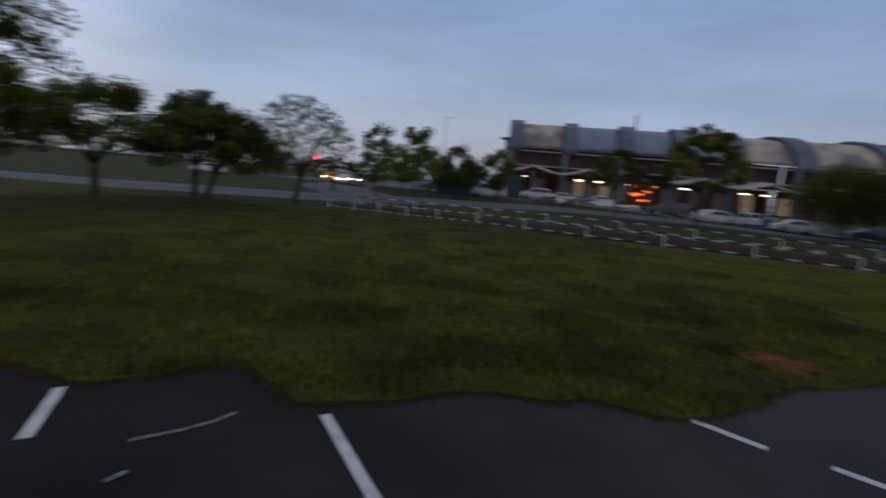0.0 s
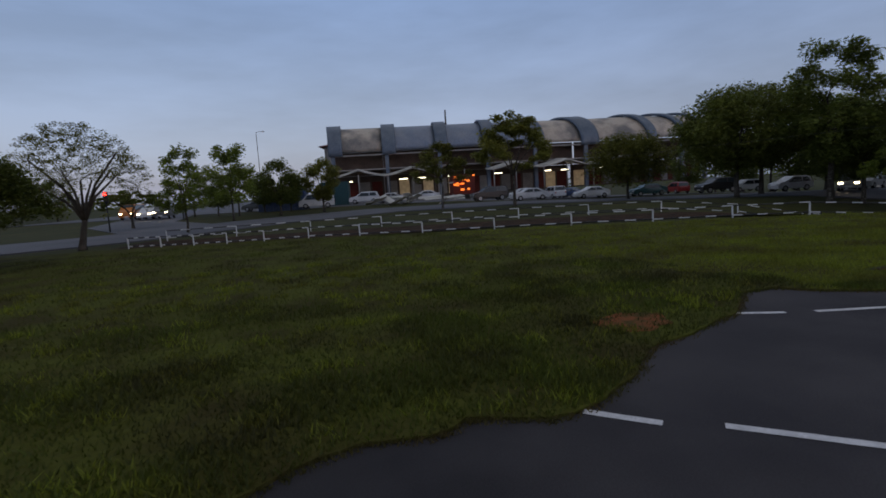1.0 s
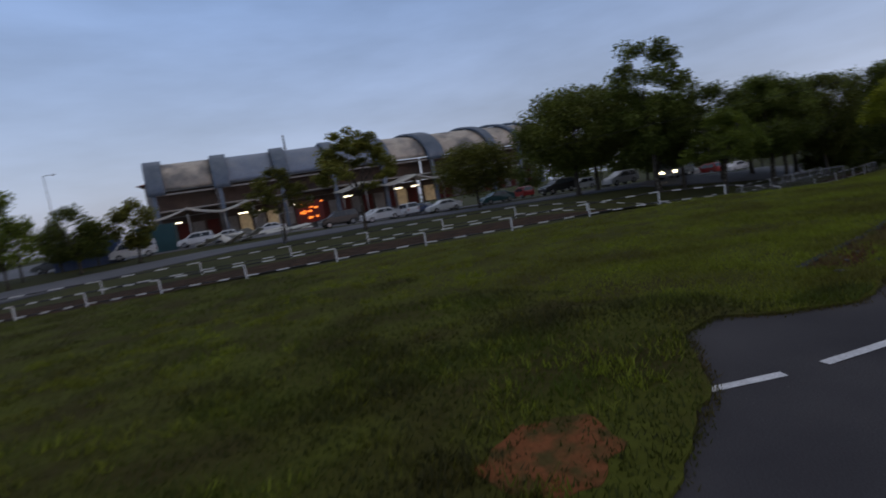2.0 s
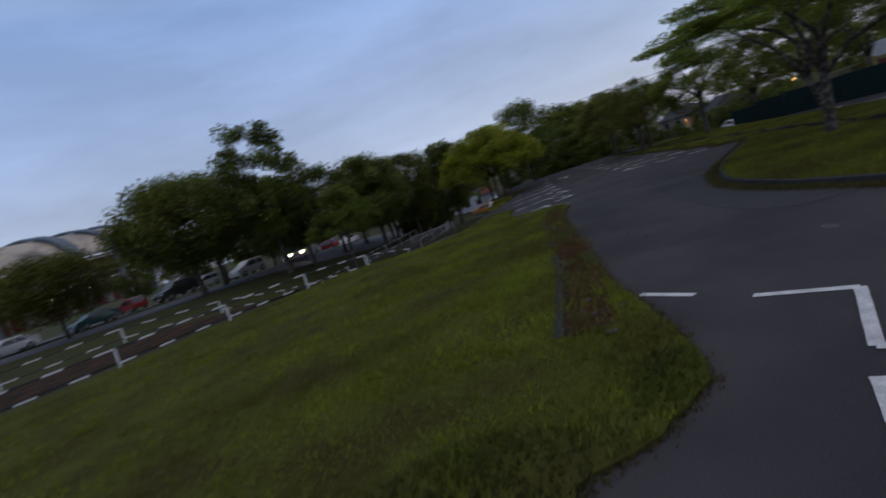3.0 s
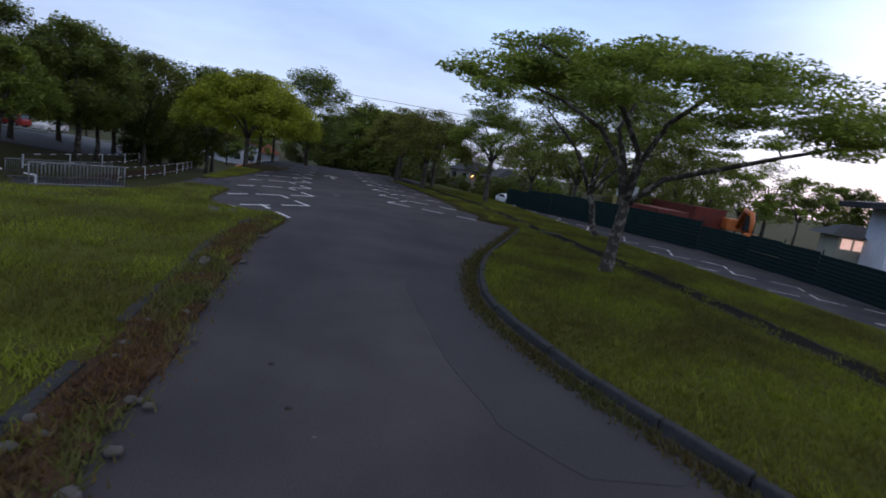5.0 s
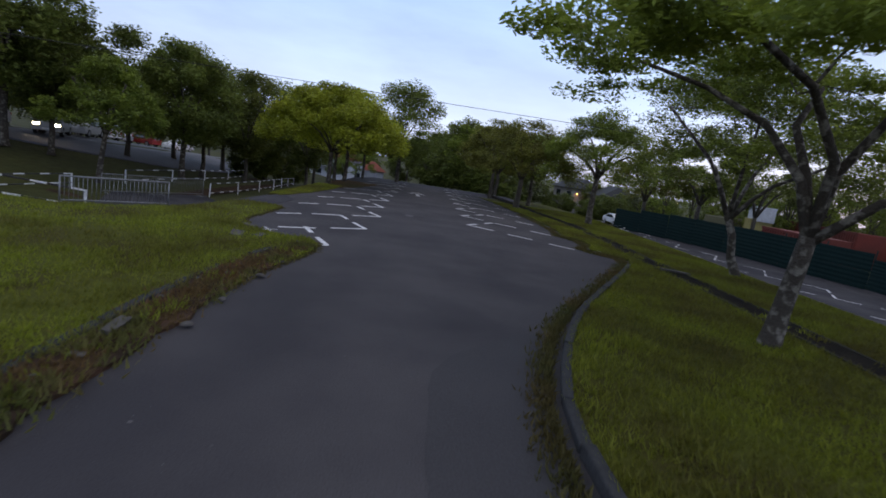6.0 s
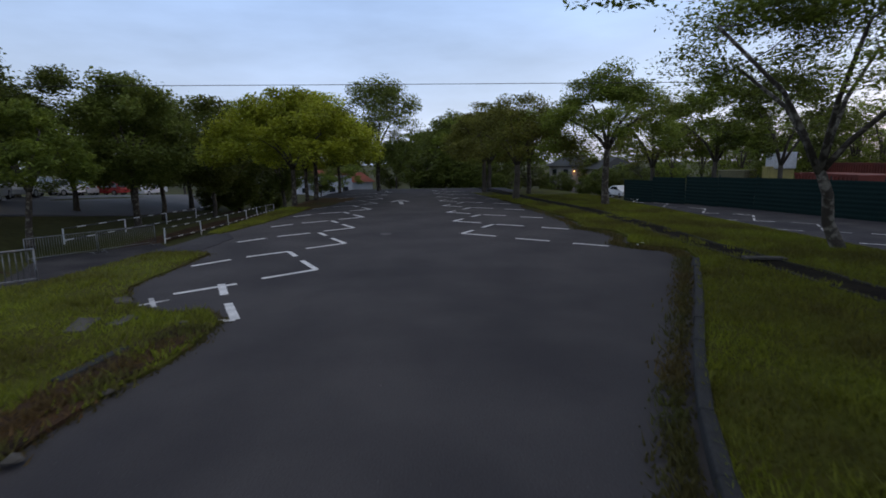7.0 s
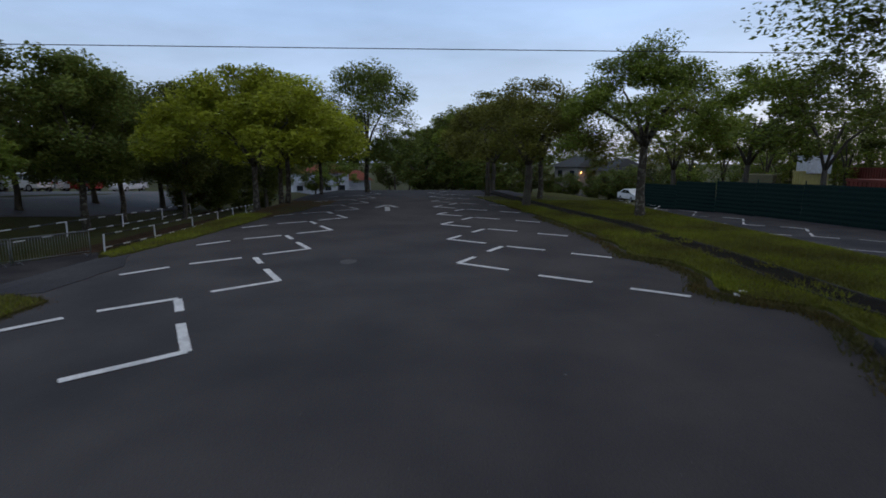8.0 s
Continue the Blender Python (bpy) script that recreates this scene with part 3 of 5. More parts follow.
# ---- green sheet hoarding ----
def hoarding():
    thing = tagged(empty("hoarding", 0, 0), "dark green corrugated metal hoarding round a building site", "hoarding", kind="structure")
    line = wander(HOARD_LINE[::-1], 2.44, 0.0, 1.0)
    for i, (a, b) in enumerate(zip(line, line[1:])):
        d, c = b - a, (a + b) / 2
        ang = math.degrees(math.atan2(d.y, d.x))
        tall = float(np.interp(c.x, (10, 17, 25, 34, 40), (1.1, 1.2, 1.5, 1.75, 1.95)))
        for tier in (0, 1):
            rise, z0 = tall * 0.5, 0.02 + tier * tall * 0.49
            if tier == 1 and i % 7 == 3:
                rise *= 0.8
            verts, faces = [], []
            m = 16
            for k in range(m + 1):
                z = z0 + rise * k / m
                w = 0.007 * (1 if (k // 2) % 2 else -1)
                for u in (-d.length / 2, d.length / 2):
                    verts.append((u, w, z))
            for k in range(m):
                faces.append((2 * k, 2 * k + 1, 2 * k + 3, 2 * k + 2))
            ob = link_mesh("sheet_panel", verts, faces, HOARD, thing)
            ob.matrix_basis = pose(c.x, c.y, land(c.x, c.y) + random.uniform(-0.02, 0.02), random.uniform(-1, 1), random.uniform(-0.5, 0.5), ang)
        side = Vector((d.y, -d.x, 0)).normalized() * 0.12
        tube("post", [(a.x + side.x, a.y + side.y, land(a.x, a.y)), (a.x + side.x, a.y + side.y, land(a.x, a.y) + tall * 1.1)], [0.03, 0.03], HOARD, thing, sides=6)


hoarding()


# ---- trees ----
def leaves_mesh(name, centres, radii, count, size, flat, mat, rng, parent, droop=0.0):
    """Many small folded leaves scattered round clump centres."""
    k = len(centres)
    pick = rng.integers(0, k, count)
    c, r = np.array(centres)[pick], np.array(radii)[pick]
    d = rng.normal(size=(count, 3))
    d /= np.linalg.norm(d, axis=1, keepdims=True)
    d *= (rng.random((count, 1)) ** 0.45)
    d[:, 2] *= flat
    p = c + d * r[:, None]
    ax = rng.normal(size=(count, 3))
    ax[:, 2] = ax[:, 2] * 0.35 - droop
    ax /= np.linalg.norm(ax, axis=1, keepdims=True)
    up = rng.normal(size=(count, 3)) * 0.55 + np.array([0, 0, 1.0])
    side = np.cross(ax, up)
    side /= np.linalg.norm(side, axis=1, keepdims=True) + 1e-9
    s = size * rng.uniform(0.6, 1.35, (count, 1))
    up = np.cross(side, ax)
    v = np.stack([p - ax * s, p + side * s * 0.42 + up * s * 0.12, p + ax * s, p - side * s * 0.42 + up * s * 0.12], 1).reshape(-1, 3)
    me = bpy.data.meshes.new(name)
    me.vertices.add(count * 4)
    me.vertices.foreach_set("co", v.ravel())
    me.loops.add(count * 4)
    me.loops.foreach_set("vertex_index", np.arange(count * 4))
    me.polygons.add(count)
    me.polygons.foreach_set("loop_start", np.arange(count) * 4)
    me.polygons.foreach_set("loop_total", np.full(count, 4))
    me.update(calc_edges=True)
    me.materials.append(mat)
    ob = new(name, me)
    ob.parent = parent
    return ob


def tree(x, y, h, w, label, style="round", leaf=None, bark=None, seed=1, count=9000, size=0.10, trunk=0.13, fork=0.42, lean=(0, 0), clumps=60, gap=0.0, arms=(), pad=1.0, lie=0.0, trim=(), tip=0.0):
    """A tree: tapered trunk, forking limbs that reach every clump, and a crown of single leaves."""
    rng = np.random.default_rng(seed)
    thing = tagged(empty("tree", x, y, 0), label, "tree", "trees")
    leaf, bark = leaf or LEAF_MID, bark or BARK
    top = Vector((lean[0], lean[1], h * fork))
    centres, radii = [], []
    while len(centres) < clumps:
        a, q = rng.uniform(0, 2 * math.pi), math.sqrt(rng.random())
        if style == "umbrella":
            z = h * (0.97 - 0.30 * q ** 2.2 - 0.18 * rng.random())
            rad = w / 2 * q * 0.94
            cr = w * 0.066 * pad
        elif style == "dome":
            z = h * (0.97 - 0.40 * q ** 2.4 - 0.34 * rng.random() ** 1.6)
            rad = w / 2 * q * 0.96
            cr = w * 0.045
        elif style == "round":
            u = rng.uniform(-1, 1)
            rr = math.sqrt(1 - u * u) * (0.55 + 0.45 * rng.random())
            rad, z = w / 2 * rr * 0.86, h * (fork * 0.75 + (1 - fork * 0.75) * (0.5 + 0.44 * u))
            cr = w * 0.13
        elif style == "tall":
            u = rng.random()
            rad = w / 2 * q * (0.55 + 0.45 * math.sin(math.pi * min(1, u * 1.1)))
            z = h * (fork * 0.8 + (0.97 - fork * 0.8) * u)
            cr = w * 0.12
        else:
            z = h * (0.96 - 0.45 * q ** 2 - 0.18 * rng.random())
            rad = w / 2 * q * 0.92
            cr = w * 0.10
        if any(rad * (math.cos(a) * ux + math.sin(a) * uy) > lim for ux, uy, lim in trim):
            continue
        if gap and noise.noise(Vector((math.cos(a) * rad * 0.9 + seed, math.sin(a) * rad * 0.9, z * 0.9))) < -gap:
            continue
        centres.append((top.x * 0.7 + rad * math.cos(a), top.y * 0.7 + rad * math.sin(a), z + tip * rad * math.sin(a) * (1.0 if math.sin(a) > 0 else 0.5)))
        radii.append(cr * rng.uniform(0.7, 1.3))
    verts, faces = [], []

    def put(points, rs, sides=7):
        v, f = tube_data(points, rs, sides)
        k = len(verts)
        verts.extend(v)
        faces.extend(tuple(i + k for i in q) for q in f)

    bend = [Vector((0, 0, -0.1)), Vector((0, 0, 0.08)), top * 0.35 + Vector((rng.normal() * 0.05, rng.normal() * 0.05, 0)) * h * 0.1, top * 0.7 + Vector((rng.normal() * 0.04, rng.normal() * 0.04, 0)) * h * 0.1, top]
    put(bend, [trunk * 1.7, trunk * 1.25, trunk, trunk * 0.92, trunk * 0.85], 10)
    limbs = 0 if arms else 4 if style == "tall" else 9 if style == "dome" else 5
    roots = []
    for i in range(limbs):
        a = 2 * math.pi * (i + 0.35 * rng.random()) / limbs
        rise = rng.uniform(0.35, 0.65)
        out = w * rng.uniform(0.16, 0.25) * (0.5 if style == "tall" else 1)
        mid = top + Vector((math.cos(a) * out * 0.5, math.sin(a) * out * 0.5, (h - top.z) * rise * 0.55))
        end = top + Vector((math.cos(a) * out * 1.3, math.sin(a) * out * 1.3, (h - top.z) * rise))
        put([top - Vector((0, 0, 0.08)), top.lerp(mid, 0.5) + Vector((0, 0, 0.04)), mid, end], [trunk * 0.62, trunk * 0.5, trunk * 0.42, trunk * 0.28], 7)
        roots += [(mid, trunk * 0.30), (end, trunk * 0.26)]
    for arm in arms:
        pts = [top + Vector((p[0], p[1], p[2] * 0.85)) for p in arm]
        line = [top - Vector((0, 0, 0.1))] + pts
        rs = [trunk * (0.60 - 0.40 * k / len(pts)) for k in range(len(line))]
        put(line, rs, 8)
        roots += [(p, r * 0.8) for p, r in zip(pts[1:], rs[2:])]
    nodes = list(roots)
    for c in sorted(centres, key=lambda p: (Vector(p) - top).length):
        c = Vector(c)
        start, r = min(nodes, key=lambda nr: (nr[0] - c).length + 0.25 * abs(nr[0].z - c.z))
        knee = start.lerp(c, 0.5) + Vector((rng.normal(), rng.normal(), rng.normal() + 0.4)) * (c - start).length * 0.10
        r2 = max(r * 0.62, 0.006)
        put([start, knee, c], [r2, r2 * 0.8, r2 * 0.45], 5)
        nodes += [(knee, r2 * 0.9), (c, r2 * 0.6)]
    link_mesh("trunk", verts, faces, bark, thing, smooth=True)
    flat = lie or {"umbrella": 0.36, "dome": 0.5, "round": 0.8, "tall": 0.8}.get(style, 0.55)
    leaves_mesh("crown", centres, radii, count, size, flat, leaf, rng, thing)
    return thing


U, R, T, S, DOME = "umbrella", "round", "tall", "spread", "dome"
RAIN = "spreading rain tree with a pale trunk on the grass verge"
RAIN_ARMS = ([(0.15, 0.22, 0.91), (0.62, 0.63, 1.82), (1.27, 1.33, 2.45), (1.88, 2.45, 2.94)],
             [(0.18, 0.13, 0.98), (0.63, 0.17, 1.89), (1.19, -0.49, 2.73), (2.31, -1.09, 3.15)],
             [(-0.39, -0.57, 0.7), (-0.84, -1.46, 1.12), (-1.6, -2.3, 1.61), (-2.42, -3.25, 2.1)],
             [(0.04, -0.2, 1.12), (-0.55, -0.29, 2.1), (-1.4, -0.56, 2.8), (-2.73, -0.49, 3.08)],
             [(-0.1, -0.01, 1.26), (-0.56, 0.9, 2.24), (-1.01, 2.23, 2.8), (-1.6, 3.33, 2.94)])
# on the verge right of the aisle
tree(20.1, -2.95, 5.2, 10.6, RAIN, U, LEAF_MID, PALE_BARK, 11, 64000, 0.048, 0.14, 0.34, (-0.08, -0.1), 190, 0.05, RAIN_ARMS, 0.92, 0.20, ((0.85, 0.5, 3.7), (-0.42, -0.91, 3.7), (0.42, 0.91, 3.7), (0, 1, 4.6), (-1, 0, 4.6)), 0.05)
tree(27.1, -6.7, 6.3, 9.6, "spreading tree with a forked leaning trunk on the verge", S, LEAF_MID, PALE_BARK, 12, 46000, 0.055, 0.115, 0.27, (-0.15, 0.7), 170, 0.12, (), 1.0, 0.3, ((0, 1, 1.9), (-1, 0, 3.4)))
tree(38.3, -5.8, 6.0, 5.9, RAIN, S, LEAF_MID, BARK, 13, 32000, 0.06, 0.14, 0.40, (0, 0), 110, 0.2)
tree(42.5, -2.75, 5.2, 6.6, "broad olive-leaved tree on the grass verge", S, LEAF_OLIVE, DARK_BARK, 14, 22000, 0.07, 0.15, 0.34, (-0.3, 0), 100)
tree(46.8, -4.3, 5.4, 5.2, RAIN, S, LEAF_MID, BARK, 15, 15000, 0.075, 0.12, 0.36, (0, 0), 90)
tree(49.4, -2.0, 5.9, 5.2, RAIN, S, LEAF_OLIVE, DARK_BARK, 16, 15000, 0.08, 0.13, 0.33, (0, 0), 80)
tree(56, -3.2, 6.6, 7.5, RAIN, S, LEAF_OLIVE, DARK_BARK, 17, 15000, 0.09, 0.15, 0.3, (0, 0), 80)
BEHIND = "broad leafy tree behind the hoarding"
tree(56, -20.8, 10.2, 8.5, BEHIND, S, LEAF_MID, DARK_BARK, 18, 13000, 0.14, 0.2, 0.3, (0, 0), 100)
tree(62, -18.6, 9.6, 8.0, BEHIND, S, LEAF_OLIVE, DARK_BARK, 19, 9000, 0.14, 0.2, 0.3, (0, 0), 90, 0.1)
tree(52.6, -23.6, 9.6, 8.6, BEHIND, S, LEAF_DARK, DARK_BARK, 20, 13000, 0.13, 0.18, 0.28, (0, 0), 80, 0.1)
# left of the aisle
LIGHT = "leafy tree with bright yellow-green crown beside the parking bays"
tree(41.0, 7.9, 5.4, 7.6, LIGHT, S, LEAF_LIGHT, BARK, 21, 34000, 0.085, 0.11, 0.32, (0, 0), 110)
tree(44.4, 7.6, 5.8, 7.0, LIGHT, S, LEAF_LIGHT, BARK, 22, 22000, 0.085, 0.11, 0.34, (0.2, 0), 90)
tree(48.2, 8.9, 5.8, 5.6, LIGHT, S, LEAF_LIGHT, BARK, 23, 16000, 0.09, 0.11, 0.32, (0, 0), 80)
tree(52.5, 4.9, 7.5, 6.4, "tall tree with a pale forked trunk and open crown", T, LEAF_DARK, BARK, 24, 26000, 0.09, 0.14, 0.35, (0.3, 0), 100)
tree(50.5, 7.3, 5.2, 4.4, "slim tree with a pale trunk past the parking bays", S, LEAF_DARK, BARK, 53, 12000, 0.09, 0.09, 0.45, (0, 0), 70)
DARKT = "dark green tree in the row behind the low fence"
tree(49.2, 19.6, 9.0, 6.8, DARKT, T, LEAF_DARK, BARK, 25, 22000, 0.13, 0.18, 0.36, (0, 0), 90, 0.2)
tree(53.5, 20.1, 8.5, 6.0, DARKT, R, LEAF_DARK, BARK, 26, 15000, 0.13, 0.15, 0.34, (0, 0), 80)
tree(40.7, 19.9, 6.9, 6.0, "young tree with a pale forked trunk behind the fence", S, LEAF_MID, BARK, 27, 15000, 0.10, 0.14, 0.36, (0.4, 0), 70)
tree(43.2, 24.2, 7.7, 5.6, DARKT, T, LEAF_DARK, BARK, 47, 16000, 0.12, 0.15, 0.34, (0.2, 0.1), 80)
tree(62, 21.9, 9.2, 9.0, DARKT, R, LEAF_DARK, DARK_BARK, 29, 17000, 0.15, 0.18, 0.28, (0, 0), 80)
tree(57.5, 18.2, 9.3, 6.6, DARKT, R, LEAF_ROUND, DARK_BARK, 49, 14000, 0.13, 0.15, 0.28, (0, 0), 70)
tree(67, 19.5, 10.4, 9, DARKT, R, LEAF_DARK, DARK_BARK, 28, 14000, 0.15, 0.16, 0.28, (0, 0), 80)
tree(64, 14.5, 10.0, 7.4, DARKT, R, LEAF_DARK, DARK_BARK, 50, 14000, 0.14, 0.16, 0.25, (0, 0), 70)
tree(72, 15.5, 11.6, 10, DARKT, S, LEAF_MID, DARK_BARK, 52, 14000, 0.16, 0.18, 0.28, (0, 0), 80)
tree(58, 24.5, 9.2, 7.4, DARKT, R, LEAF_DARK, DARK_BARK, 51, 13000, 0.15, 0.16, 0.30, (0, 0), 70)
tree(51, 24.4, 8.6, 7.0, DARKT, R, LEAF_DARK, DARK_BARK, 48, 13000, 0.14, 0.15, 0.34, (0, 0), 70)
# along the road
tree(41.6, 25.6, 12.2, 7.0, "tall thin-crowned tree with bare upper twigs by the road", T, LEAF_DARK, BARK, 31, 17000, 0.16, 0.22, 0.35, (0, 0), 90, 0.1)
tree(39.5, 32.1, 9.2, 10.6, "dense round dark green tree by the road", R, LEAF_ROUND, DARK_BARK, 32, 28000, 0.16, 0.2, 0.36, (0, 0), 130)
tree(44.4, 33.4, 10.0, 10.0, "dense round dark green tree by the road", R, LEAF_ROUND, DARK_BARK, 33, 24000, 0.16, 0.2, 0.36, (0, 0), 120)
tree(37.1, 43.0, 6.4, 10.2, "small broad tree with olive leaves on the road verge", R, LEAF_OLIVE, DARK_BARK, 34, 18000, 0.15, 0.13, 0.36, (0, 0), 90)
tree(49.5, 29.5, 8.4, 9.0, DARKT, R, LEAF_DARK, DARK_BARK, 35, 16000, 0.15, 0.18, 0.3, (0, 0), 80)
tree(23.4, 43.4, 9.7, 7.8, "light-leaved tree in front of the long building", S, LEAF_OLIVE, BARK, 36, 12000, 0.16, 0.14, 0.3, (0, 0), 80, 0.1)
tree(18.0, 48.8, 7.0, 6.8, "thin young tree in front of the long building", S, LEAF_OLIVE, BARK, 37, 5500, 0.15, 0.09, 0.4, (0, 0), 60, 0.2)
tree(7.9, 61.5, 6.2, 5.0, "small bushy tree by the forecourt", R, LEAF_OLIVE, BARK, 38, 8000, 0.15, 0.12, 0.25, (0, 0), 50)
tree(2.9, 60.5, 6.0, 6.0, "small bushy tree by the forecourt", R, LEAF_DARK, BARK, 39, 8000, 0.15, 0.12, 0.25, (0, 0), 50)
tree(-5.3, 42.0, 6.2, 4.2, "sparse young tree at the road junction", T, LEAF_MID, BARK, 40, 5000, 0.12, 0.08, 0.3, (0, 0), 50)
tree(-2.1, 55.7, 7.6, 5.6, "sparse young tree at the road junction", T, LEAF_MID, BARK, 41, 6000, 0.15, 0.09, 0.3, (0, 0), 50)
tree(-10.8, 54.4, 3.6, 5.8, "low dark tree at the road junction", U, LEAF_DARK, DARK_BARK, 42, 7000, 0.14, 0.12, 0.3, (0, 0), 50)
tree(-10.2, 34.4, 7.2, 7.6, "wide bare-branched tree with a thin veil of leaves", DOME, LEAF_OLIVE, DARK_BARK, 43, 16000, 0.065, 0.17, 0.22, (0.3, 0), 520)
EDGET = "dark dense tree at the field's edge"
tree(-13.0, 26.2, 5.4, 7.2, EDGET, S, LEAF_DARK, DARK_BARK, 44, 20000, 0.10, 0.16, 0.3, (0.5, 0), 90)
tree(-14.6, 28.9, 6.2, 6.4, EDGET, S, LEAF_DARK, DARK_BARK, 54, 18000, 0.11, 0.16, 0.3, (0, 0), 90)
tree(-16.0, 21.9, 5.6, 7.4, EDGET, S, LEAF_DARK, DARK_BARK, 45, 18000, 0.10, 0.16, 0.3, (0, 0), 90)
tree(-15.8, 15.2, 8.6, 5.5, "tall dark tree at the field's edge", T, LEAF_DARK, DARK_BARK, 46, 16000, 0.11, 0.16, 0.3, (0, 0), 80)


# ---- long building with vaulted roofs ----
WALL = material("pale_wall", (0.30, 0.285, 0.27), 0.85, (0.20, 0.19, 0.18), 0.6, 10.0, 0.2)
BLUE_ROOF = material("blue_grey_sheet", (0.16, 0.20, 0.27), 0.5, (0.22, 0.25, 0.30), 0.5, 6.0, 0.1, metal=0.2)
PALE_ROOF = material("pale_vault_sheet", (0.44, 0.39, 0.33), 0.6, (0.17, 0.165, 0.16), 0.30, 6.0, 0.1, lo=0.42, hi=0.62)
TILE = material("red_roof_tiles", (0.20, 0.05, 0.03), 0.8, (0.13, 0.04, 0.03), 0.5, 10.0, 0.3)
DARK_ROOF = material("dark_roof_sheet", (0.012, 0.014, 0.016), 0.7, (0.02, 0.022, 0.024), 0.5, 10.0, 0.1)
GLASS = material("dark_window_glass", (0.02, 0.025, 0.03), 0.08, spec=0.5)


RIB_ROOF = material("rib_sheet", (0.085, 0.115, 0.16), 0.5, (0.14, 0.17, 0.21), 0.6, 6.0, 0.1, metal=0.2)
CANOPY = material("white_canopy", (0.55, 0.54, 0.50), 0.8, (0.32, 0.31, 0.29), 0.5, 8.0, 0.1)
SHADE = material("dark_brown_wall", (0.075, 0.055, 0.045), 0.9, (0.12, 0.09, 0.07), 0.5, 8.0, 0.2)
TUBE = material("shop_tube_light", (0.9, 0.9, 0.9), 0.4, emit=(1.0, 0.88, 0.62, 5))
SHOP = material("lit_shop_front", (0.6, 0.5, 0.3), 0.7, (0.4, 0.3, 0.2), 2, 8, 0.0, emit=(1.0, 0.72, 0.40, 0.08))
RUST_WALL = material("dark_red_board", (0.12, 0.02, 0.015), 0.8, (0.08, 0.02, 0.015), 1.5, 8, 0.1)
STALL = material("orange_lit_stall", (0.5, 0.2, 0.05), 0.6, (0.4, 0.1, 0.02), 2.5, 8, 0.0, emit=(1.0, 0.22, 0.03, 2.0))


# eave of the hall: bearing column, distance, and how far each roof rib turns along the curving front
HALL = ((600, 80, 0), (693, 80, 0), (785, 80.5, 4), (868, 81.5, 10), (950, 84, 24), (1036, 88, 38), (1150, 93, 50), (1207, 97, 58), (1248, 100, 62), (1280, 103, 64))


def bearing(px, d, eye=(-2.37, -0.95), yaw=21.85):
    a = radians(yaw) + math.atan((px - 784) / 902)
    return Vector((eye[0] + d * math.sin(a), eye[1] + d * math.cos(a), 0)), a


